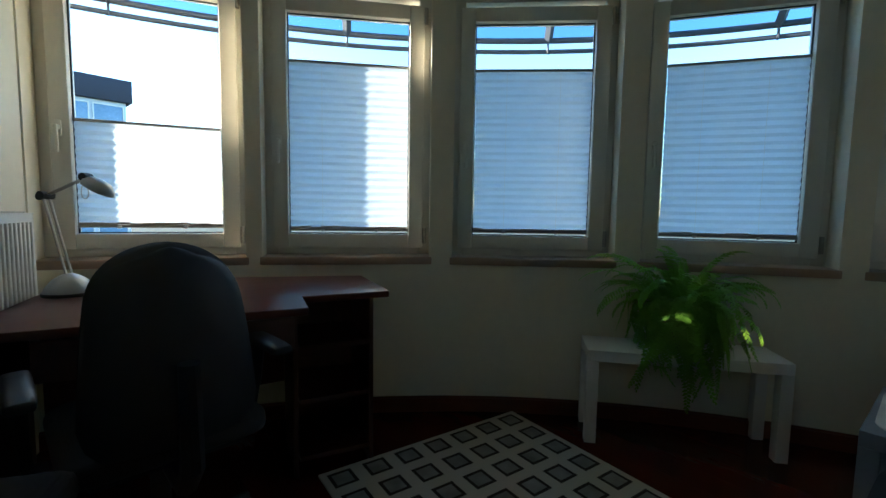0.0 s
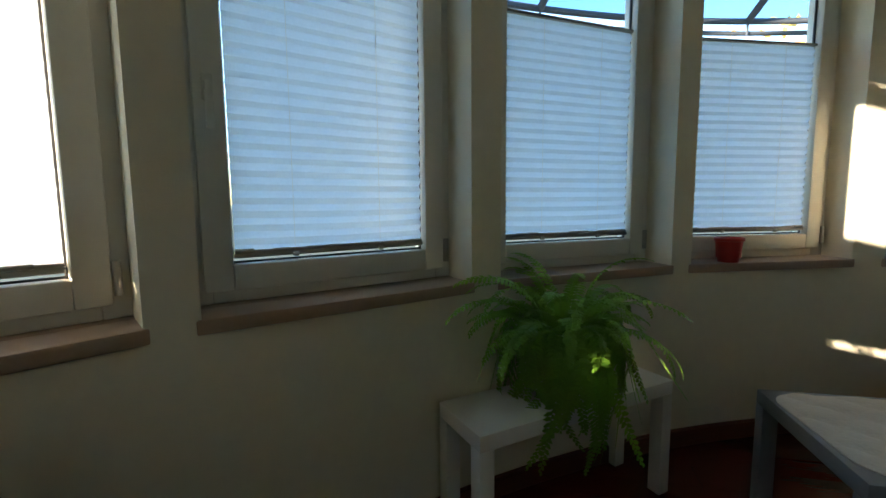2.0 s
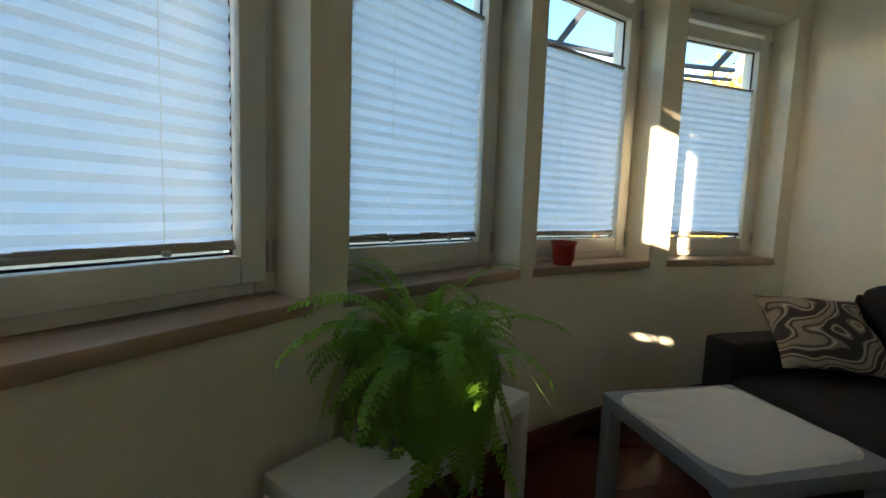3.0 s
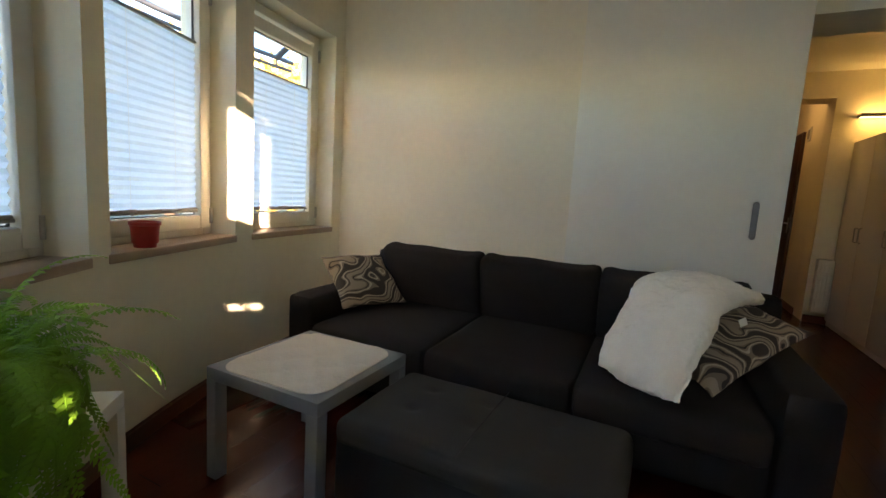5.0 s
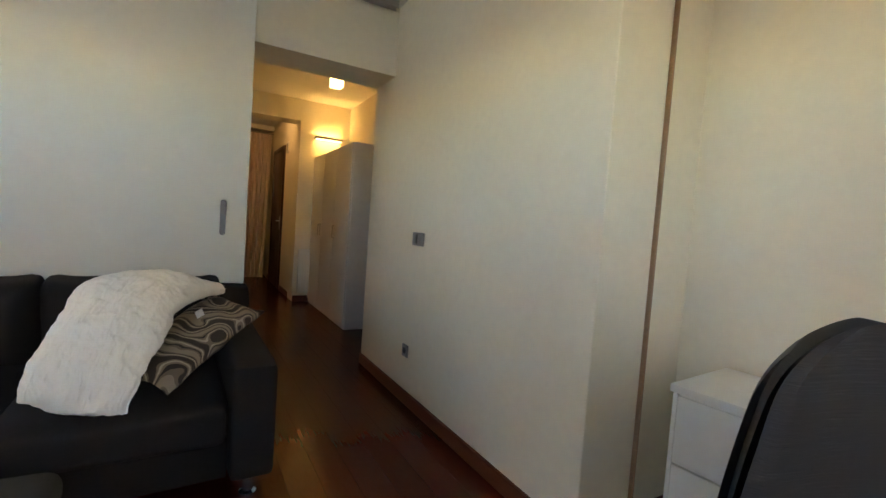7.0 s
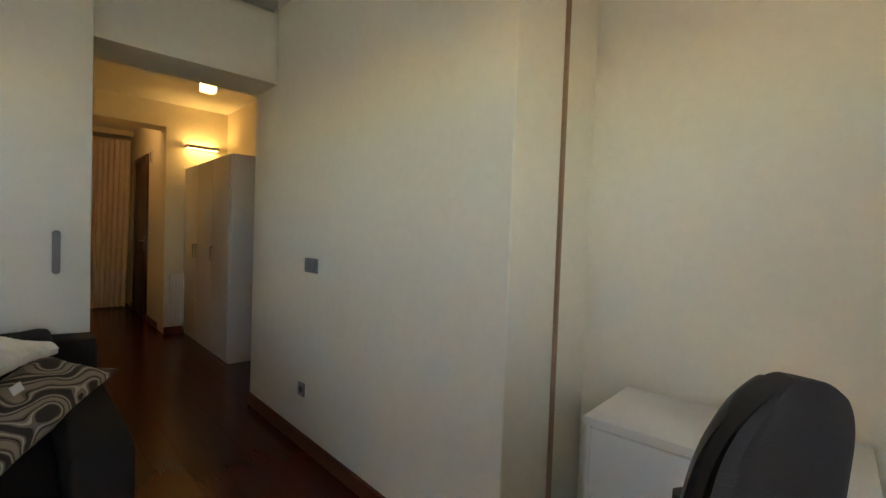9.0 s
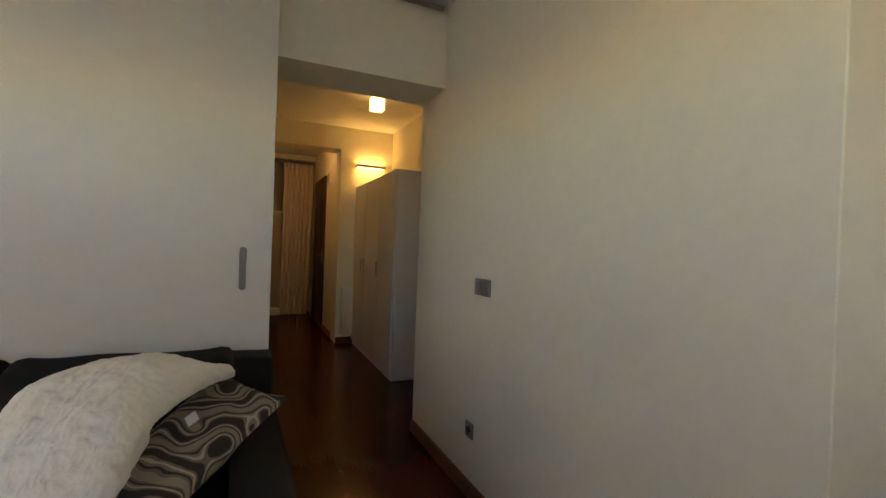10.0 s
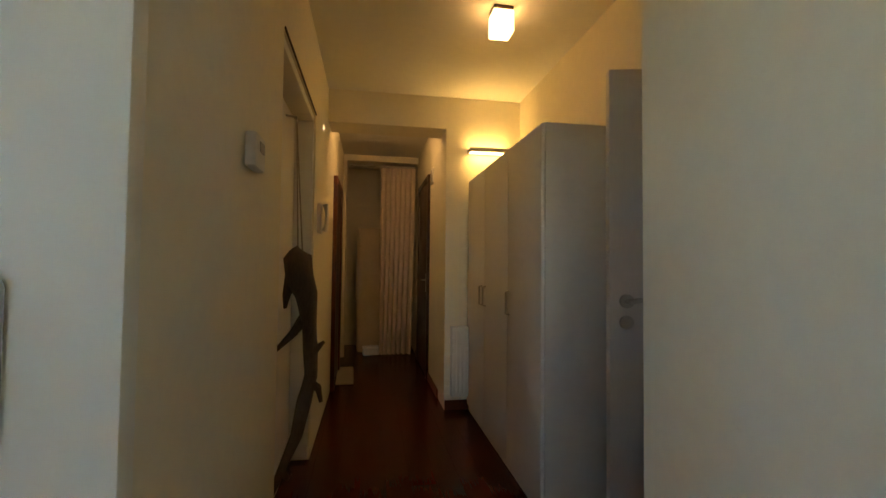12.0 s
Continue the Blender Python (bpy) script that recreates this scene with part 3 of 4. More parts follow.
for i, (x, y, h, sp) in enumerate(((21.5, -11.0, 10.4, 3.4), (20.5, -14.5, 10.1, 3.4), (18.5, -17.5, 10.5, 3.3), (16.0, -20.0, 10.2, 3.2))):
    far_tree(x, y, h, sp, i)

# ---- the sliding door and its rail ----
sd = thing("sliding_door", pose(0, 0, 0), "white full-height sliding door with recessed steel pull, pushed open", "door")
pb = box(1.12, 0.036, CEIL - 0.075, (1.001, -1.268, 0.008), 0.003)
part("leaf", pb, M_WALL_PANEL, sd)
pull = bmesh.new()
n = 12
ring_o, ring_i = [], []
for i in range(4 * n):
    a = 2 * math.pi * i / (4 * n)
    zc = 0.088 if math.sin(a) >= 0 else -0.088
    ring_o.append(pull.verts.new((0.0155 * math.cos(a), 0.0, zc + 0.0155 * math.sin(a))))
    ring_i.append(pull.verts.new((0.0125 * math.cos(a), -0.003, zc + 0.0125 * math.sin(a))))
for i in range(4 * n):
    j = (i + 1) % (4 * n)
    pull.faces.new((ring_o[i], ring_o[j], ring_i[j], ring_i[i]))
pull.faces.new(ring_i)
pull.transform(Matrix.Translation((0.569, -1.2455, 1.108)))
bmesh.ops.recalc_face_normals(pull, faces=pull.faces[:])
part("pull", pull, M_SWITCH, sd, "recessed oval steel pull")
rl = box(2.05, 0.05, 0.006, (0.575, -1.268, CEIL - 0.008))
box(2.05, 0.006, 0.055, (0.575, -1.243, CEIL - 0.058), 0.002, bm=rl)
box(2.05, 0.006, 0.055, (0.575, -1.2905, CEIL - 0.058), 0.002, bm=rl)
rail = thing("door_rail", pose(0, 0, 0), "grey aluminium ceiling rail of the sliding door", "rail")
part("track", rl, M_STEEL, rail)

sw = thing("light_switch", pose(-0.5, -0.795, 1.058), "double grey rocker switch on the wall", "switch")
part("plate", box(0.01, 0.148, 0.082, (0.005, 0, -0.041), 0.004), M_SWITCH, sw)
for y in (-0.034, 0.034):
    part("rocker", box(0.006, 0.058, 0.058, (0.0125, y, -0.029), 0.003), M_SWITCH, sw)
so = thing("wall_socket", pose(-0.5, -0.878, 0.333), "grey wall socket above the baseboard", "socket")
part("plate", box(0.01, 0.078, 0.078, (0.005, 0, -0.039), 0.004), M_SWITCH, so)
part("well", lathe([(0.020, 0.0), (0.020, 0.004), (0.017, 0.004)], 20), M_BLACKPLASTIC, so).matrix_local = pose(0.009, 0, 0, 0, 90, 0)


# ---- radiators ----
def radiator(m, length, height, label):
    r = thing("radiator", m, label, "radiator", "panel radiators")
    b = box(length, 0.012, height, (0, 0.006, 0), 0.004)
    xs = []
    x = -length / 2 + 0.03
    while x < length / 2 - 0.02:
        xs.append(x)
        x += 0.033
    part("front_panel", b, M_RADIATOR, r)
    first = None
    for x in xs:
        if first is None:
            first = part("flute", box(0.016, 0.010, height - 0.06, (0, -0.005, 0.03), 0.004), M_RADIATOR, r)
            fl = first
        else:
            fl = new("flute", first.data)
            fl.parent = r
        fl.location = (x, 0, 0)
    part("back_panel", box(length, 0.012, height, (0, 0.074, 0), 0.004), M_RADIATOR, r)
    gr = bmesh.new()
    box(length, 0.088, 0.004, (0, 0.04, height), 0.001, bm=gr)
    x = -length / 2 + 0.02
    while x < length / 2 - 0.02:
        box(0.004, 0.06, 0.006, (x, 0.04, height + 0.003), 0, bm=gr)
        x += 0.025
    part("top_grille", gr, M_RADIATOR, r)
    for s in (-1, 1):
        part("side_plate", box(0.004, 0.086, height, (s * (length / 2 - 0.002), 0.042, 0.001), 0.001), M_RADIATOR, r)
    part("pipe", tube([(length / 2 - 0.05, 0.045, 0.02), (length / 2 - 0.05, 0.045, -0.12)], 0.008, 8), M_RADIATOR, r)


radiator(pose(-0.058, 2.455, 0.43, 0, 0, 75), 0.66, 0.62, "white panel radiator on the wall beside the desk")

# ---- desk corner ----
desk = thing("desk", pose(0, 0, 0), "L-shaped desk with glossy reddish mahogany top", "desk")
top_plan = [(1.157, 1.98), (1.275, 2.43), (0.74, 2.71), (0.10, 2.89), (-0.02, 2.44), (-0.12, 2.05), (0.758, 1.865), (0.816, 2.065)]
part("desktop", prism(top_plan, 0.722, 0.75, 0.004), M_MAHOG, desk)


def board(p, q, z0, z1, t=0.018, bm=None):
    (x0, y0), (x1, y1) = p, q
    d = math.hypot(x1 - x0, y1 - y0)
    return box(d, t, z1 - z0, (0, 0, 0), 0.002, bm=bm, m=pose((x0 + x1) / 2, (y0 + y1) / 2, z0, 0, 0, math.degrees(math.atan2(y1 - y0, x1 - x0))))


part("side_panel", board((1.10, 2.03), (1.20, 2.38), 0.0, 0.722), M_DARKWOOD, desk)
part("side_panel", board((0.80, 2.10), (0.89, 2.45), 0.0, 0.722), M_DARKWOOD, desk)
part("side_panel", board((-0.08, 2.10), (0.01, 2.45), 0.0, 0.722), M_DARKWOOD, desk)
part("back_panel", board((0.90, 2.49), (1.20, 2.40), 0.05, 0.722), M_DARKWOOD, desk)
part("modesty_panel", board((0.04, 2.56), (0.88, 2.46), 0.28, 0.722), M_DARKWOOD, desk)
for z in (0.06, 0.30, 0.52):
    part("shelf", prism([(0.82, 2.11), (1.10, 2.04), (1.19, 2.38), (0.90, 2.47)], z, z + 0.018), M_DARKWOOD, desk)
part("drawer_front", board((0.05, 2.03), (0.72, 1.90), 0.60, 0.715), M_DARKWOOD, desk)

lamp = thing("desk_lamp", pose(0.128, 2.59, 0.75, 0, 0, -40), "silver jointed desk lamp with oval head", "lamp")
part("base", lathe([(0.078, 0.0), (0.080, 0.012), (0.072, 0.032), (0.052, 0.058), (0.028, 0.074), (0.012, 0.080)], 28), M_SILVER, lamp)
part("base_ring", lathe([(0.083, 0.0), (0.085, 0.006), (0.083, 0.012)], 28), M_BLACKPLASTIC, lamp)
for y in (-0.012, 0.012):
    part("lower_arm", tube([(0, y, 0.075), (-0.07, y, 0.365)], 0.0045, 8), M_STEEL, lamp)
part("elbow", tube([(-0.07, -0.026, 0.37), (-0.07, 0.026, 0.37)], 0.015, 12), M_BLACKPLASTIC, lamp)
part("counterweight", tube([(-0.10, 0, 0.363), (-0.07, 0, 0.37)], 0.012, 10), M_BLACKPLASTIC, lamp)
for y in (-0.007, 0.007):
    part("upper_arm", tube([(-0.07, y, 0.37), (0.08, y, 0.436)], 0.004, 8), M_STEEL, lamp)
part("joint", tube([(0.082, -0.018, 0.44), (0.082, 0.018, 0.44)], 0.015, 12), M_BLACKPLASTIC, lamp)
hd = lathe([(0.012, 0.026), (0.032, 0.020), (0.046, 0.004), (0.048, -0.012), (0.043, -0.014)], 24)
hd.transform(pose(0.128, 0, 0.405, 0, 30, 0) @ Matrix.Diagonal((1.25, 0.9, 1, 1)))
part("head", hd, M_SILVER, lamp)
part("grip", tube([(0.076 + 0.014 * math.cos(a), 0, 0.385 + 0.026 * math.sin(a)) for a in [i * 0.57 for i in range(12)]], 0.0022, 6), M_STEEL, lamp)

# ---- office chair ----
chair = thing("office_chair", pose(0.345, 1.63, 0, 0, 0, 6), "black fabric office chair with high rounded back and armrests", "chair", "office chairs")


def chair_back(w, h, d, z0, shell=False):
    b = bmesh.new()
    n, mrow = 20, 26
    grids = []
    for s in (1, -1):
        g = []
        for i in range(mrow + 1):
            v = 1 - (1 - i / mrow) ** 2
            half = w / 2 * (1 - 0.24 * v ** 1.6)
            if v > 0.70:
                k = (v - 0.70) / 0.30
                half *= max(1 - k ** 2.6, 0.0) ** 0.5
            if v < 0.10:
                half *= 0.80 + 2.0 * v
            r = []
            for j in range(n + 1):
                u = 2 * j / n - 1
                f = (1 - abs(u) ** 4) ** 0.5 * min(1, (1 - v) * 14) ** 0.5 * min(1, v * 14 + 0.05) ** 0.5
                bow = 0.035 * u * u + 0.05 * (v - 0.35) ** 2 - 0.03
                r.append(b.verts.new((u * half, bow + s * d / 2 * f + (0.012 * math.sin(math.pi * v) if s > 0 and not shell else 0), z0 + v * h)))
            g.append(r)
        grids.append(g)
        for i in range(mrow):
            for j in range(n):
                try:
                    b.faces.new((g[i][j], g[i][j + 1], g[i + 1][j + 1], g[i + 1][j]))
                except ValueError:
                    pass
    bmesh.ops.remove_doubles(b, verts=b.verts[:], dist=0.001)
    bmesh.ops.recalc_face_normals(b, faces=b.faces[:])
    return b


bk = chair_back(0.40, 0.50, 0.065, 0.50)
bk.transform(pose(0, 0.02, 0, -5, 0, 0))
part("backrest", bk, M_BLACKCLOTH, chair, "ribbed black fabric backrest")
sh = chair_back(0.395, 0.49, 0.03, 0.498, True)
sh.transform(pose(0, -0.008, 0, -5, 0, 0))
part("back_shell", sh, M_BLACKPLASTIC, chair)
part("seat", soft_box(0.47, 0.45, 0.085, 0.04, (0.0, 0.01, 0.02), (0, 0.27, 0.43)), M_BLACKCLOTH, chair)
part("seat_pan", box(0.36, 0.34, 0.03, (0, 0.27, 0.402), 0.01), M_BLACKPLASTIC, chair)
part("back_bracket", tube([(0, 0.12, 0.41), (0, 0.0, 0.40), (0, -0.05, 0.46), (0, -0.05, 0.72)], [0.03, 0.03, 0.028, 0.025], 8), M_BLACKPLASTIC, chair)
part("gas_column", tube([(0, 0.26, 0.10), (0, 0.26, 0.41)], 0.026, 14), M_BLACKPLASTIC, chair)
for s in (-1, 1):
    arm = bmesh.new()
    tube([(s * 0.20, 0.28, 0.42), (s * 0.275, 0.28, 0.43), (s * 0.285, 0.27, 0.52), (s * 0.285, 0.24, 0.645)], [0.014, 0.016, 0.018, 0.018], 8, bm=arm)
    part("arm_post", arm, M_BLACKPLASTIC, chair)
    part("arm_pad", soft_box(0.06, 0.26, 0.032, 0.014, (0, 0, 0.004), (s * 0.285, 0.19, 0.645), n=6), M_BLACKPLASTIC, chair)
for i in range(5):
    a = 2 * math.pi * i / 5 + 0.3
    leg = part("leg", tube([(0.03 * math.cos(a), 0.26 + 0.03 * math.sin(a), 0.11), (0.29 * math.cos(a), 0.26 + 0.29 * math.sin(a), 0.075)], [0.026, 0.015], 8), M_BLACKPLASTIC, chair)
    part("caster", tube([(0.29 * math.cos(a) - 0.02 * math.sin(a), 0.26 + 0.29 * math.sin(a) + 0.02 * math.cos(a), 0.03), (0.29 * math.cos(a) + 0.02 * math.sin(a), 0.26 + 0.29 * math.sin(a) - 0.02 * math.cos(a), 0.03)], 0.029, 14), M_BLACKPLASTIC, leg)

second = copy_thing(chair, pose(-0.235, 1.285, 0.0, 0, 0, -20))
tagged(second, "black fabric office chair without armrests beside the white cabinet")
for child in list(second.children):
    if child.name.startswith("arm_"):
        bpy.data.objects.remove(child)
    elif child.name.startswith("back"):
        child.location.z += 0.055

# ---- rugs ----
rug = thing("patterned_rug", pose(1.93, 1.963, 0.0, 0, 0, 175), "cream rug with a grid of dark square rings", "rug")
part("weave", box(1.07, 1.52, 0.011, (0.53, 0.76, 0.002), 0.004), M_RUG, rug)
zr = thing("zebra_rug", pose(1.29, 0.245, 0.0), "small black and cream zebra-striped rug under the ottoman", "rug")
part("weave", box(1.08, 0.62, 0.008, (0, 0, 0.002), 0.003), M_ZEBRA, zr)
part("border", frame_ring(0.555, 0.53, -0.325, -0.30, 0.30, 0.325, 0, 0.004, 0), M_BLACKCLOTH, zr).matrix_local = pose(0, 0, 0.0105, 90, 0, 0)


# ---- low tables ----
def low_table(m, lx, ly, h, t, leg, mat, label):
    t0 = thing("side_table", m, label, "table")
    part("tabletop", box(lx, ly, t, (lx / 2, ly / 2, h - t), 0.003), mat, t0)
    for x in (leg / 2, lx - leg / 2):
        for y in (leg / 2, ly - leg / 2):
            part("leg", box(leg, leg, h - t, (x, y, 0), 0.002), mat, t0)
    return t0


bench = low_table(pose(1.975, 1.545, 0, 0, 0, -50.5), 0.86, 0.26, 0.45, 0.052, 0.052, M_WHITE, "white lacquered low side table carrying the fern")
low_table(pose(1.945, 0.062, 0), 0.55, 0.55, 0.45, 0.05, 0.05, M_GREY_TABLE, "grey lacquered square side table with quilted mat")

mat_thing = thing("quilted_mat", pose(2.225, 0.337, 0.45, 0, 0, 2), "off-white quilted mat with rounded corners on the table", "mat")
qb = bmesh.new()
N = 30


def mat_point(u, v):
    w, h, r = 0.242, 0.258, 0.09
    x, y = u * w, v * h
    ax, ay = abs(x) - (w - r), abs(y) - (h - r)
    if ax > 0 and ay > 0:
        d = max(math.hypot(ax, ay), 1e-6)
        m2 = max(ax, ay)
        ax, ay = ax / d * m2, ay / d * m2
        x, y = math.copysign(w - r + ax, x), math.copysign(h - r + ay, y)
    return x, y


for s in (1, -1):
    g = []
    for i in range(N + 1):
        r = []
        for j in range(N + 1):
            u, v = 2 * i / N - 1, 2 * j / N - 1
            x, y = mat_point(u, v)
            edge = min(1, (1 - max(abs(u), abs(v))) * 12)
            q = abs(math.sin(3 * math.pi * (u + v) / 2)) ** 0.4 * abs(math.sin(3 * math.pi * (u - v) / 2)) ** 0.4
            r.append(qb.verts.new((x, y, 0.0 if s < 0 else 0.003 + edge * (0.003 + 0.011 * q))))
        g.append(r)
    for i in range(N):
        for j in range(N):
            qb.faces.new((g[i][j], g[i + 1][j], g[i + 1][j + 1], g[i][j + 1]))
    rim = [g[0][j] for j in range(N + 1)] + [g[i][N] for i in range(1, N + 1)] + [g[N][j] for j in range(N - 1, -1, -1)] + [g[i][0] for i in range(N - 1, 0, -1)]
    if s > 0:
        rim_top = rim
    else:
        for k in range(len(rim)):
            k2 = (k + 1) % len(rim)
            qb.faces.new((rim_top[k], rim_top[k2], rim[k2], rim[k]))
bmesh.ops.recalc_face_normals(qb, faces=qb.faces[:])
part("quilt", qb, M_MAT, mat_thing)

# ---- ottoman and sofa ----
ott = thing("ottoman", pose(1.475, 0.305, 0.0105), "dark grey upholstered ottoman beside the side table", "ottoman")
part("body", soft_box(0.90, 0.50, 0.27, 0.03, (0.006, 0.006, 0), (0, 0, 0.06)), M_LEATHER, ott)
ob_ = soft_box(0.91, 0.51, 0.10, 0.04, (0.005, 0.005, 0.014), (0, 0, 0.275), n=44, wobble=0.004)
for v in ob_.verts:
    if v.co.z > 0.35:
        for dx in (-0.21, 0.025, 0.26):
            for dy in (-0.11, 0.06):
                d = math.hypot(v.co.x - dx, v.co.y - dy)
                v.co.z -= 0.010 * math.exp(-(d / 0.022) ** 2) + 0.003 * math.exp(-(d / 0.06) ** 2)
part("cushion", ob_, M_OTTO, ott)
part("seam", tube([(0.0, -0.25, 0.385), (0.0, -0.1, 0.3895), (0.0, 0.1, 0.3895), (0.0, 0.25, 0.385)], 0.0025, 6), M_SOFA, ott)
for x in (-0.38, 0.38):
    for y in (-0.18, 0.18):
        part("foot", lathe([(0.022, 0.0), (0.022, 0.06)], 14), M_CHROME, ott).location = (x, y, 0)

sofa = thing("sofa", pose(0.42, -1.225, 0, 0, 0, 1.2) @ pose(-0.42, 1.225, 0), "dark charcoal three-seat fabric sofa with chrome feet", "sofa")
SX0, SX1, SY0, SY1 = 0.42, 2.85, -1.225, -0.15
part("base", soft_box(SX1 - SX0 - 0.34, SY1 - SY0 - 0.06, 0.17, 0.02, c=((SX0 + SX1) / 2, (SY0 + SY1) / 2 - 0.02, 0.095)), M_SOFA, sofa)
part("backrest", soft_box(SX1 - SX0 - 0.02, 0.20, 0.64, 0.035, (0, 0.008, 0), ((SX0 + SX1) / 2, SY0 + 0.105, 0.095)), M_SOFA, sofa)
for x in (SX0 + 0.0875, SX1 - 0.0875):
    part("armrest", soft_box(0.175, SY1 - SY0 - 0.02, 0.46, 0.028, (0.004, 0.004, 0.006), (x, (SY0 + SY1) / 2, 0.095), n=12), M_SOFA, sofa)
for x in (0.945, 1.636, 2.327):
    part("seat_cushion", soft_box(0.69, 0.86, 0.165, 0.045, (0.004, 0.012, 0.018), (x, -0.56, 0.258), n=14, wobble=0.004), M_SOFA, sofa)
for i, x in enumerate((0.945, 1.636, 2.327)):
    cb = soft_box(0.695, 0.19, 0.40, 0.06, (0.0, 0.04, 0.0), (0, 0, 0), n=14, wobble=0.008)
    for v in cb.verts:
        v.co.z += 0.028 * min(abs(v.co.x) / 0.337, 1) ** 7 * max(v.co.z / 0.40, 0) ** 2
    cb.transform(pose(x, -0.97, 0.405, -14, 0, 0))
    part("back_cushion", cb, M_SOFA, sofa)
for x in (SX0 + 0.09, SX1 - 0.09):
    for y in (SY0 + 0.09, SY1 - 0.09):
        part("foot", lathe([(0.034, 0.0), (0.034, 0.012), (0.022, 0.02), (0.022, 0.105)], 18), M_CHROME, sofa).location = (x, y, 0)

# ---- loose cushions ----
def axes(centre, ex, ez):
    """A pose from its centre, its x direction and roughly its z direction."""
    x = Vector(ex).normalized()
    z = Vector(ez)
    z = (z - x * z.dot(x)).normalized()
    y = z.cross(x)
    m = Matrix((x, y, z)).transposed().to_4x4()
    m.translation = centre
    return m


c1 = thing("throw_cushion", axes((2.62, -0.52, 0.60), (0.46, 0.89, 0.0), (0.325, -0.215, 0.26)), "grey-brown swirl-patterned throw cushion", "cushion", "swirl-patterned cushions")
part("cover", cushion(0.42, 0.44, 0.14, seed=1.0), M_SWIRL, c1)
c2 = thing("throw_cushion", axes((0.70, -0.50, 0.60), (-0.395, -0.505, 0.19), (0.81, -0.55, 0.22)), "grey-brown swirl-patterned throw cushion leaning on the armrest", "cushion", "swirl-patterned cushions")
part("cover", cushion(0.67, 0.29, 0.11, seed=4.0), M_SWIRL, c2)

fur = thing("fur_pillow", pose(0.93, -0.42, 0.635), "large white shaggy fur pillow lying across the seat", "pillow")
FUR_POSE = axes((0, 0, 0), (-0.95, 0.26, -0.12), (-0.30, -0.61, 0.37))
fb = cushion(0.33, 0.74, 0.19, n=120, pinch=0.0, wobble=0.025, seed=9.0)


def fur_bend(p):
    k = p.z / 0.40
    return Vector((p.x, p.y + 0.14 * (1 - k * k) * (1 if FUR_POSE.col[1].z > 0 else -1), p.z))


for v in fb.verts:
    u, w = v.co.x / 0.1725, v.co.z / 0.37
    v.co.x *= math.sqrt(max(1 - 0.16 * w * w, 0.1))
    v.co.z *= math.sqrt(max(1 - 0.08 * u * u, 0.1))
    fold = max(v.co.z / 0.39, 0.0) ** 2
    v.co = Vector((-0.13 * fold, 0.0, -0.05 * fold)) + FUR_POSE @ (fur_bend(v.co) + Vector(noise.noise_vector(v.co * 16)) * 0.008 + Vector(noise.noise_vector(v.co * 40)) * 0.0045 + Vector(noise.noise_vector(v.co * 110)) * 0.0025)
fb.normal_update()
part("cover", fb, M_FUR, fur)
part("label_tag", box(0.035, 0.003, 0.03, (0, 0, 0), 0.001, m=pose(-0.25, 0.02, 0.07, 10, 20, 40)), M_PLASTIC, fur, "small white cloth tag")

# ---- fern on the white table ----
fern = thing("potted_fern", pose(1.975, 1.545, 0.45, 0, 0, -50.5) @ pose(0.43, 0.13, 0), "large green fern with arching fronds in a brown pot", "fern")
part("pot", lathe([(0.062, 0.0), (0.085, 0.14), (0.094, 0.145), (0.094, 0.17), (0.084, 0.17), (0.080, 0.15)], 28), M_TERRACOTTA, fern)
part("soil", lathe([(0.079, 0.0), (0.06, 0.008), (0.01, 0.012)], 24), M_SOIL, fern).location = (0, 0, 0.148)


def frond_mesh(length, droop, width, seed):
    """One arching frond along +x with leaflets on both sides."""
    rnd = random.Random(seed)
    b = bmesh.new()
    n = 34
    pts = []
    x = z = 0.0
    ang = radians(66)
    step = length / n
    side = rnd.uniform(-0.06, 0.06)
    for i in range(n + 1):
        pts.append(Vector((x, side * (i / n) ** 2 * length, z)))
        ang -= droop / n * (0.45 + 1.2 * i / n)
        ang = max(ang, radians(-86))
        x += math.cos(ang) * step
        z += math.sin(ang) * step
    tube(pts, [0.0022 * (1 - 0.7 * i / n) for i in range(n + 1)], 4, bm=b)
    for i in range(3, n):
        t = i / n
        w = width * min(1, t * 4) * (1 - t) ** 0.45
        d = (pts[i + 1] - pts[i]).normalized()
        for s in (-1, 1):
            out = (Vector((0, s, 0)) + d * 0.28 + Vector((0, 0, rnd.uniform(-0.25, 0.1)))).normalized()
            base = pts[i] + d * (step * 0.5 if s > 0 else 0)
            hw = step * 0.44
            L = w * rnd.uniform(0.85, 1.1)
            p0, p1 = base - d * hw * 0.7, base + d * hw * 0.7
            m1, m2 = base + out * L * 0.55 - d * hw, base + out * L * 0.55 + d * hw
            tip = base + out * L + Vector((0, 0, -0.15 * L))
            vs = [b.verts.new(q) for q in (p0, m1, tip, m2, p1)]
            b.faces.new(vs)
    me = bpy.data.meshes.new("frond")
    b.to_mesh(me)
    b.free()
    me.materials.append(M_LEAF)
    return me


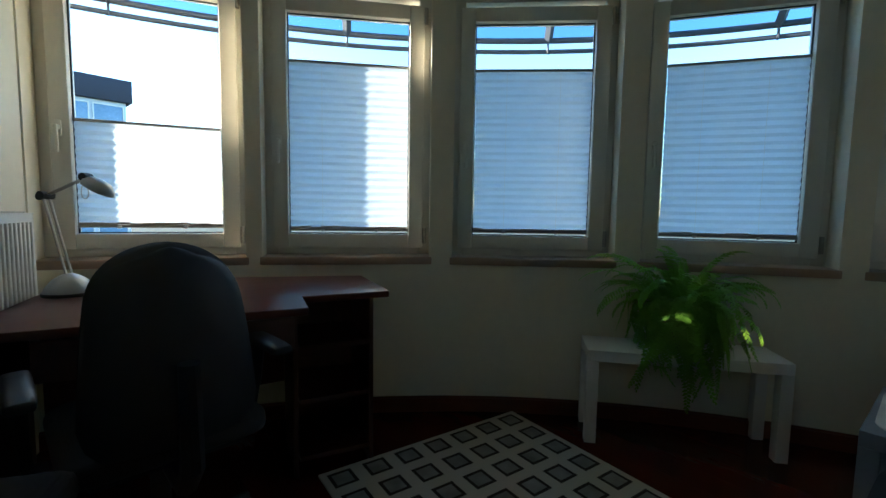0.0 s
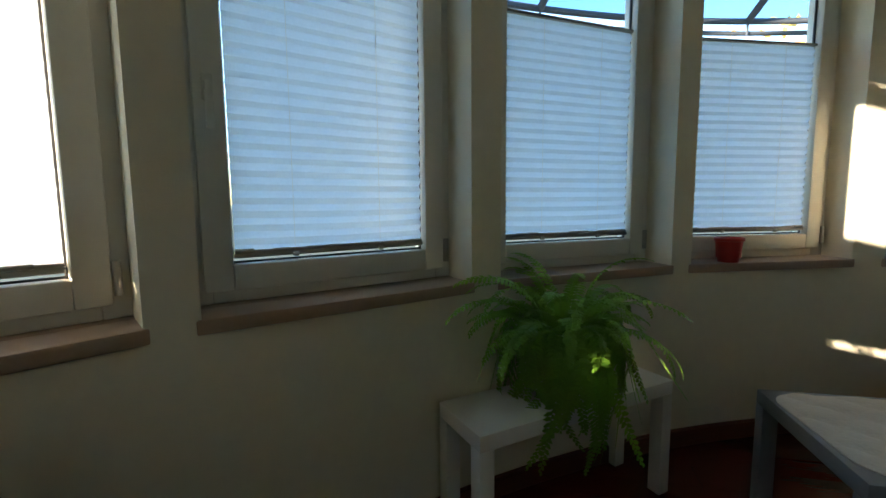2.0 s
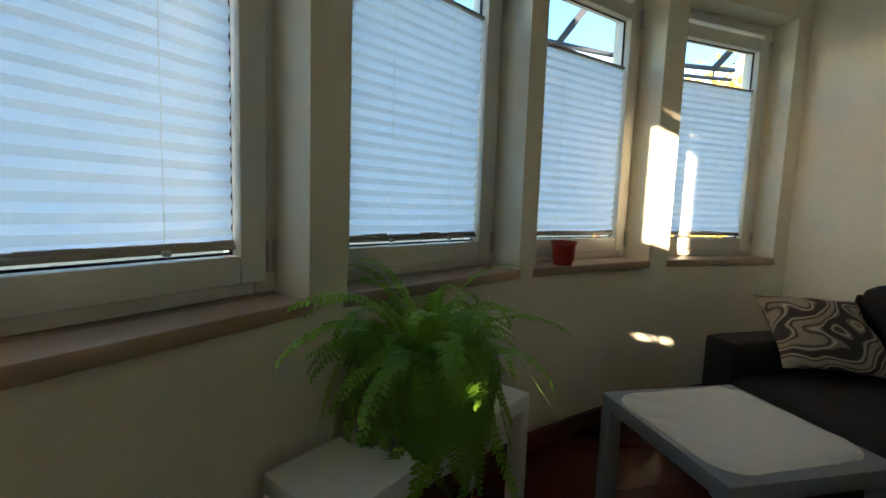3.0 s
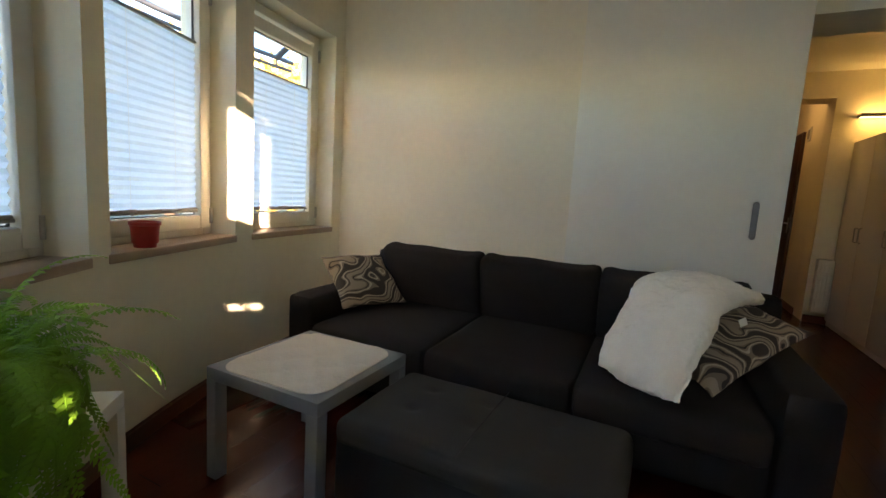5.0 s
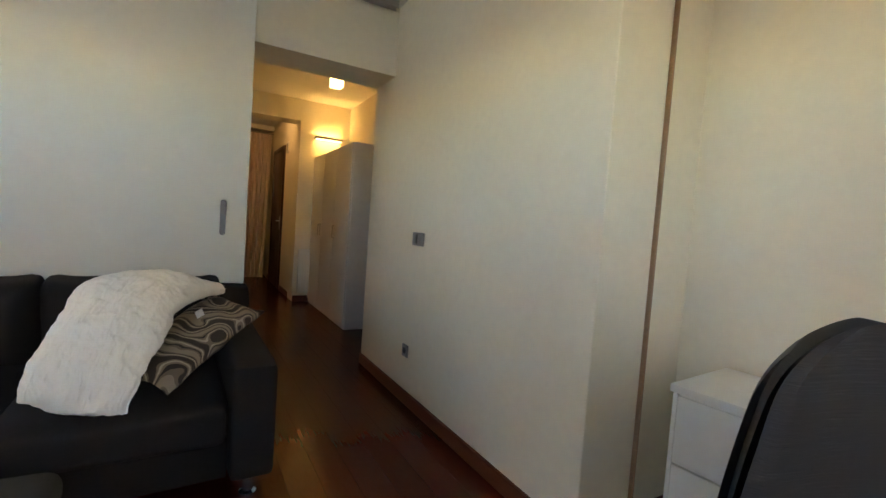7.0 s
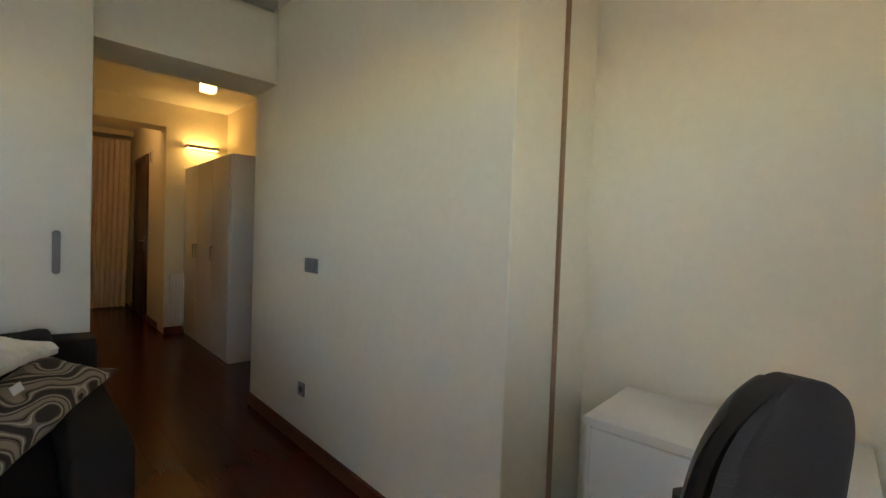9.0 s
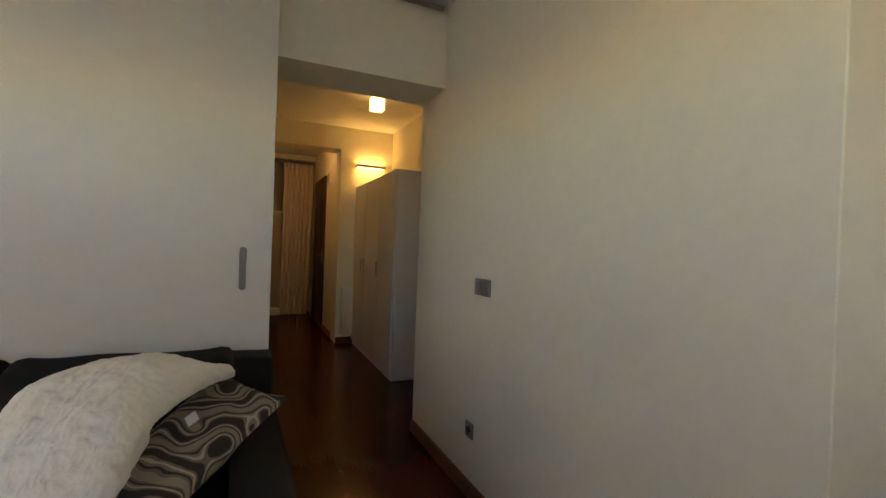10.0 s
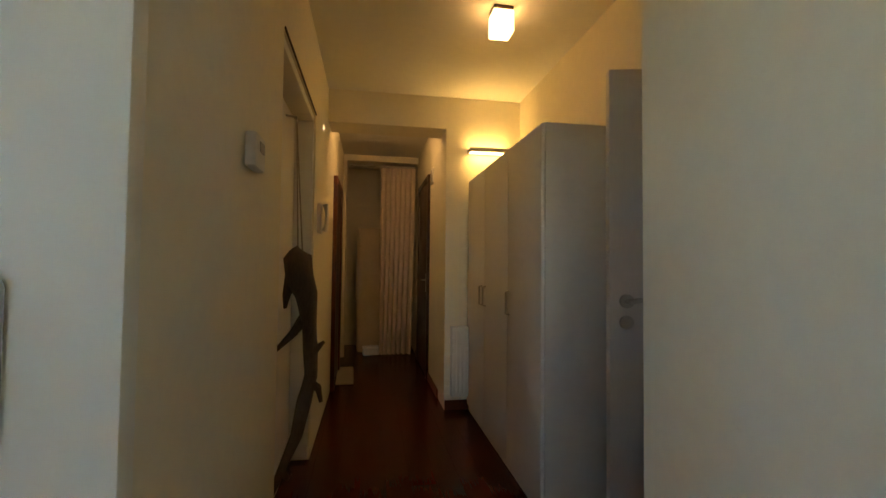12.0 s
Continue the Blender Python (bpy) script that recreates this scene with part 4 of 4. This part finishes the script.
rnd = random.Random(11)
frond_kinds = [frond_mesh(L, dr, wd_, i) for i, (L, dr, wd_) in enumerate(((0.30, 1.8, 0.046), (0.38, 2.2, 0.048), (0.50, 6.5, 0.050), (0.60, 7.2, 0.052), (0.70, 8.0, 0.048), (0.44, 2.0, 0.046), (0.42, 5.5, 0.050), (0.44, 2.5, 0.046)))]
for i in range(190):
    hang = i % 10 < 6
    f = new("frond", frond_kinds[rnd.choice((2, 3, 3, 4, 6) if hang else (0, 1, 5, 7))])
    f.parent = fern
    a = rnd.uniform(0, 360)
    if hang and rnd.random() < 0.5:
        a = rnd.gauss(250, 60)
    s = rnd.uniform(0.62, 1.02) if hang else rnd.uniform(0.7, 1.05)
    r = rnd.uniform(0.02, 0.08)
    tilt = rnd.gauss(14, 16) if hang else rnd.gauss(-6, 16)
    f.matrix_local = pose(r * math.cos(radians(a)), r * math.sin(radians(a)), 0.155 + rnd.uniform(0, 0.05), 0, 0, a) @ pose(0, 0, 0, rnd.gauss(0, 16), tilt, 0) @ Matrix.Diagonal((s * (0.85 if hang else 1.12), s, s, 1))

# ---- red flower pot on the sill ----
rp = thing("flower_pot", pose(*arc(23.6, 4.345), SILL), "small empty red plastic flower pot on the sill", "pot")
part("pot", lathe([(0.042, 0.0), (0.056, 0.095), (0.061, 0.097), (0.061, 0.112), (0.055, 0.112), (0.050, 0.02)], 28), M_REDPOT, rp)

# ---- white drawer cabinet ----
cab = thing("drawer_cabinet", pose(-0.815, 1.15, 0, 0, 0, 5), "white lacquered drawer cabinet against the wall", "cabinet")
part("body", box(0.365, 0.64, 0.684, (-0.004, 0, 0), 0.002), M_WHITE, cab)
part("top", box(0.39, 0.66, 0.024, (0, 0, 0.686), 0.002), M_WHITE, cab)
for i in range(3):
    z = 0.035 + i * 0.216
    part("drawer_front", box(0.018, 0.612, 0.210, (0.183, 0, z), 0.003), M_WHITE, cab)
for y in (-0.313, 0.313):
    part("side_edge", box(0.02, 0.014, 0.684, (0.182, y, 0), 0.002), M_WHITE, cab)

# ---- hallway ----
wd = thing("wardrobe", pose(0, 0, 0), "tall grey-white three-door wardrobe in the hallway", "wardrobe")
part("body", box(0.455, 1.62, 1.94, (-0.91, -3.56, 0.0), 0.003), M_WARDROBE, wd)
for i in range(3):
    yc = -3.02 - 0.54 * i
    d = part("door", box(0.018, 0.535, 1.88, (-0.67, yc, 0.055), 0.003), M_WARDROBE, wd)
    hy = yc + 0.22 if i == 2 else yc - 0.22
    hb = tube([(-0.659, hy, 0.93), (-0.637, hy, 0.935), (-0.637, hy, 1.065), (-0.659, hy, 1.07)], 0.006, 8)
    part("handle", hb, M_STEEL, d)
part("plinth", box(0.02, 1.6, 0.05, (-0.685, -3.56, 0.0), 0.002), M_WARDROBE, wd)

door = thing("door_open", pose(-0.735, -2.268, 0, 0, 0, 167.5), "grey-beige flush door standing open in the hallway", "door")
part("leaf", box(0.80, 0.04, 1.975, (0.40, 0.0, 0.012), 0.003), M_DOORGREY, door)
hd = part("handle_rose", tube([(0.062, -0.02, 1.095), (0.062, -0.034, 1.095)], 0.026, 18), M_STEEL, door)
part("lever", tube([(0.062, -0.03, 1.095), (0.062, -0.062, 1.095), (0.10, -0.066, 1.102), (0.195, -0.062, 1.095)], [0.010, 0.010, 0.010, 0.008], 10), M_STEEL, door)
part("key_rose", tube([(0.062, -0.02, 1.015), (0.062, -0.03, 1.015)], 0.026, 18), M_STEEL, door)

ld = thing("white_door", pose(0.642, -3.058, 0.018), "white flush door in the hallway recess", "door")
part("leaf", box(0.04, 0.98, 2.09, (0.02, 0, 0.01), 0.003), M_WHITE, ld)
part("frame_head", box(0.11, 1.066, 0.045, (-0.055, 0, 2.104), 0.003), M_WHITE, ld)
for y in (-0.514, 0.514):
    part("frame_jamb", box(0.11, 0.04, 2.104, (-0.055, y, 0.0), 0.003), M_WHITE, ld)
part("head_trim", box(0.008, 1.06, 0.012, (-0.122, 0, 2.152), 0.002), M_DARKWOOD, ld)
part("kick_board", box(0.012, 0.98, 0.10, (-0.008, 0, 0.012), 0.003), M_WHITE, ld)

bd = thing("brown_door", pose(-0.467, -5.87, 0), "dark brown wooden entrance door", "door")
part("leaf", box(0.03, 0.84, 2.13, (-0.002, 0, 0.01), 0.003), M_DARKWOOD, bd)
for y in (-0.45, 0.45):
    part("frame_jamb", box(0.05, 0.06, 2.2, (0.0, y, 0), 0.004), M_DARKWOOD, bd)
part("frame_head", box(0.05, 0.838, 0.06, (0, 0, 2.14), 0.004), M_DARKWOOD, bd)
part("handle", tube([(0.012, 0.34, 1.05), (0.055, 0.34, 1.05), (0.06, 0.25, 1.05)], 0.009, 8), M_STEEL, bd)
part("lock_plate", box(0.006, 0.045, 0.20, (0.016, 0.34, 0.92), 0.002), M_STEEL, bd)
sg = thing("wall_sign", pose(-0.469, -5.20, 2.14), "small framed sign beside the brown door", "sign")
part("frame", box(0.015, 0.13, 0.16, (0.008, 0, -0.08), 0.003), M_PLASTIC, sg)
part("face", box(0.003, 0.09, 0.11, (0.0165, 0, -0.055)), M_SWITCH, sg)
bd2 = thing("brown_door_frame", pose(HL - 0.006, -5.50, 0), "brown wooden door with frame in the passage", "door")
part("leaf", box(0.02, 0.72, 2.0, (-0.004, 0, 0.01), 0.003), M_DARKWOOD, bd2)
for y in (-0.40, 0.40):
    part("frame_jamb", box(0.04, 0.08, 2.08, (-0.012, y, 0), 0.004), M_BASE, bd2)
part("frame_head", box(0.04, 0.718, 0.07, (-0.012, 0, 2.01), 0.004), M_BASE, bd2)

cl = thing("ceiling_lamp", pose(-0.545, -3.06, CEIL), "lit square glass ceiling lamp on a dark base", "lamp")
part("base", box(0.11, 0.11, 0.022, (0, 0, -0.022), 0.002), M_DARKWOOD, cl)
part("glass_shade", box(0.118, 0.118, 0.125, (0, 0, -0.147), 0.008), M_LAMP_BULB, cl)
# unseen lamp, assumed from the passage's warm light; form taken from the hall lamp
unseen_lamp = thing("ceiling_lamp", pose(0.02, -4.95, CEIL), "unseen ceiling lamp assumed behind the beam, lights the passage", "lamp")
part("base", box(0.11, 0.11, 0.022, (0, 0, -0.022), 0.002), M_DARKWOOD, unseen_lamp)
part("glass_shade", box(0.118, 0.118, 0.125, (0, 0, -0.147), 0.008), M_LAMP_UNSEEN, unseen_lamp)
wl = thing("wall_lamp", pose(-0.83, -4.40, 2.2), "lit flat wall lamp glowing up and down", "lamp")
sh = frame_ring(0.175, 0.168, -0.055, -0.048, 0.048, 0.055, 0, 0.04, 0.001)
sh.transform(pose(0, 0.062, -0.02, 90, 0, 0) @ pose(0, 0, 0, 0, 0, 0))
part("housing", sh, M_STEEL, wl, "brushed metal housing")
for z in (-0.012, 0.012):
    part("light_strip", box(0.33, 0.09, 0.004, (0, 0.062, z - 0.002)), M_LAMP_STRIP, wl)
part("wall_plate", box(0.2, 0.012, 0.03, (0, 0.006, -0.015), 0.002), M_STEEL, wl)

radiator(pose(-0.72, -4.31, 0.13, 0, 0, 180), 0.40, 0.57, "white panel radiator on the hallway wall end")

th = thing("thermostat", pose(HL, -2.06, 1.50), "white room thermostat on the hallway wall", "thermostat")
part("case", box(0.032, 0.11, 0.10, (-0.016, 0, 0), 0.006), M_PLASTIC, th)
part("display", box(0.003, 0.05, 0.03, (-0.0335, -0.01, 0.05)), M_SWITCH, th)
ic = thing("intercom", pose(HL, -3.80, 1.43), "white intercom handset on the hallway wall", "intercom")
part("base", box(0.03, 0.10, 0.20, (-0.015, 0, 0), 0.006), M_PLASTIC, ic)
part("handset", tube([(-0.05, 0.02, 0.01), (-0.062, 0.02, 0.06), (-0.062, 0.02, 0.14), (-0.05, 0.02, 0.195)], [0.022, 0.014, 0.014, 0.022], 10), M_PLASTIC, ic)

dw = thing("driftwood", pose(0.482, -2.79, 0.0), "knotty brown driftwood branch hanging on cords", "driftwood")
db = bmesh.new()
tube([(0.03, 0, 1.29), (0.01, 0, 1.26), (0.005, 0, 1.16), (-0.03, 0, 1.08), (-0.045, 0, 0.95), (-0.055, 0, 0.85), (-0.06, 0, 0.72), (-0.035, 0, 0.60), (0.0, 0, 0.45), (0.05, 0, 0.32), (0.10, 0, 0.20)], [0.02, 0.055, 0.062, 0.05, 0.035, 0.036, 0.033, 0.034, 0.026, 0.022, 0.012], 10, bm=db)
tube([(0.02, 0, 1.20), (0.055, 0, 1.08), (0.06, 0, 1.02)], [0.035, 0.02, 0.008], 8, bm=db)
tube([(-0.02, 0.0, 0.97), (0.03, 0.0, 0.90), (0.10, 0.0, 0.83)], [0.024, 0.017, 0.01], 8, bm=db)
tube([(-0.055, 0.0, 0.86), (-0.085, 0.0, 0.84), (-0.115, 0.0, 0.87)], [0.03, 0.02, 0.008], 8, bm=db)
tube([(-0.05, 0.0, 0.69), (-0.09, 0.0, 0.66), (-0.105, 0.0, 0.60)], [0.03, 0.02, 0.008], 8, bm=db)
tube([(0.06, 0.0, 0.30), (0.03, 0.0, 0.26), (0.01, 0.0, 0.28)], [0.018, 0.012, 0.006], 8, bm=db)
for v in db.verts:
    v.co += Vector(noise.noise_vector(v.co * 14)) * 0.016
part("branch", db, M_DRIFT, dw)
for x in (0.04, -0.03):
    part("cord", tube([(x * 0.3, -0.02, 1.24), (0.10, -0.45, 2.02)], 0.004, 5), M_CORD, dw)
part("hook", tube([(0.16, -0.45, 2.05), (0.10, -0.45, 2.04), (0.10, -0.45, 2.015)], 0.006, 8), M_STEEL, dw)

# ---- curtained closet ----
cu = thing("curtain", pose(-0.03, -6.64, 0), "long beige curtain drawn to one side of the closet", "curtain")
cb = bmesh.new()
n, mrow = 90, 30
grid = []
for i in range(mrow + 1):
    v = i / mrow
    r = []
    for j in range(n + 1):
        u = j / n
        x = -0.41 + 0.47 * u + 0.05 * (1 - v) * math.sin(2.2 * u + 1)
        y = 0.045 * math.sin(u * 2 * math.pi * 7 + 0.6 * math.sin(3 * v)) * (0.55 + 0.45 * (1 - v)) + 0.02 * noise.noise(Vector((u * 4, v * 2, 0)))
        r.append(cb.verts.new((x, y, 0.02 + 2.5 * v)))
    grid.append(r)
for i in range(mrow):
    for j in range(n):
        cb.faces.new((grid[i][j], grid[i][j + 1], grid[i + 1][j + 1], grid[i + 1][j]))
part("cloth", cb, M_CURTAIN, cu)
part("rod", tube([(-0.43, 0, 2.535), (0.46, 0, 2.535)], 0.010, 10), M_STEEL, cu)
st = thing("covered_stack", pose(0.16, -7.05, 0), "tall object under a beige dust sheet in the closet", "sheet")
part("sheet", soft_box(0.34, 0.36, 1.72, 0.05, (0.02, 0.02, 0.0), n=16, wobble=0.02), M_SHEET, st)
sb = thing("shoe_box", pose(0.13, -6.75, 0, 0, 0, 12), "small pale box on the closet floor", "box")
part("body", box(0.2, 0.12, 0.09, (0, 0, 0), 0.004), M_PLASTIC, sb)
part("lid", box(0.206, 0.126, 0.025, (0, 0, 0.086), 0.003), M_WHITE, sb)
hr = thing("door_mat", pose(0.41, -5.65, 0, 0, 0, 2), "small striped grey mat beside the passage wall", "mat")
part("weave", box(0.18, 0.75, 0.010, (0, 0, 0.002), 0.003), M_RAIL, hr)

# ---- floor boards ----
hall_plan = [(-2.0, -7.9), (-2.0, -1.72), (1.2, -1.72), (1.2, -7.9)]
structure("floor_base_hall", prism(hall_plan, -0.15, -0.004), M_FLOOR, "dark subfloor of the hallway", "floor")
floor = thing("floor", pose(0, 0, 0), "glossy dark red-brown hardwood floor boards", "floor", kind="structure")
part("subfloor", prism(room, -0.15, -0.004), M_FLOOR, floor, smooth=False)
plank_mesh = {}


def plank(x, y, w, l):
    key = (round(w, 3), round(l, 3))
    if key not in plank_mesh:
        b = box(w - 0.0012, l - 0.0012, 0.010, (0, 0, -0.010))
        me = bpy.data.meshes.new("plank")
        b.to_mesh(me)
        b.free()
        me.materials.append(M_FLOOR)
        plank_mesh[key] = me
    o = new("plank", plank_mesh[key])
    o.parent = floor
    o.location = (x, y, 0)


PW, PL = 0.14, 1.15
for i in range(33):
    x = -0.92 + PW * (i + 0.5)
    y = -7.6 + ((i * 0.37) % 1.0) * PL - PL
    while y < 3.2:
        yc = y + PL / 2
        far = max(math.hypot(x + s * PW / 2 - CX, yc + t * PL / 2 - CY) for s in (-1, 1) for t in (-1, 1))
        if (y > -1.7 and far < 4.45) or (-0.7 < x < 0.56 and y <= -1.7):
            plank(x, yc, PW, PL)
        y += PL
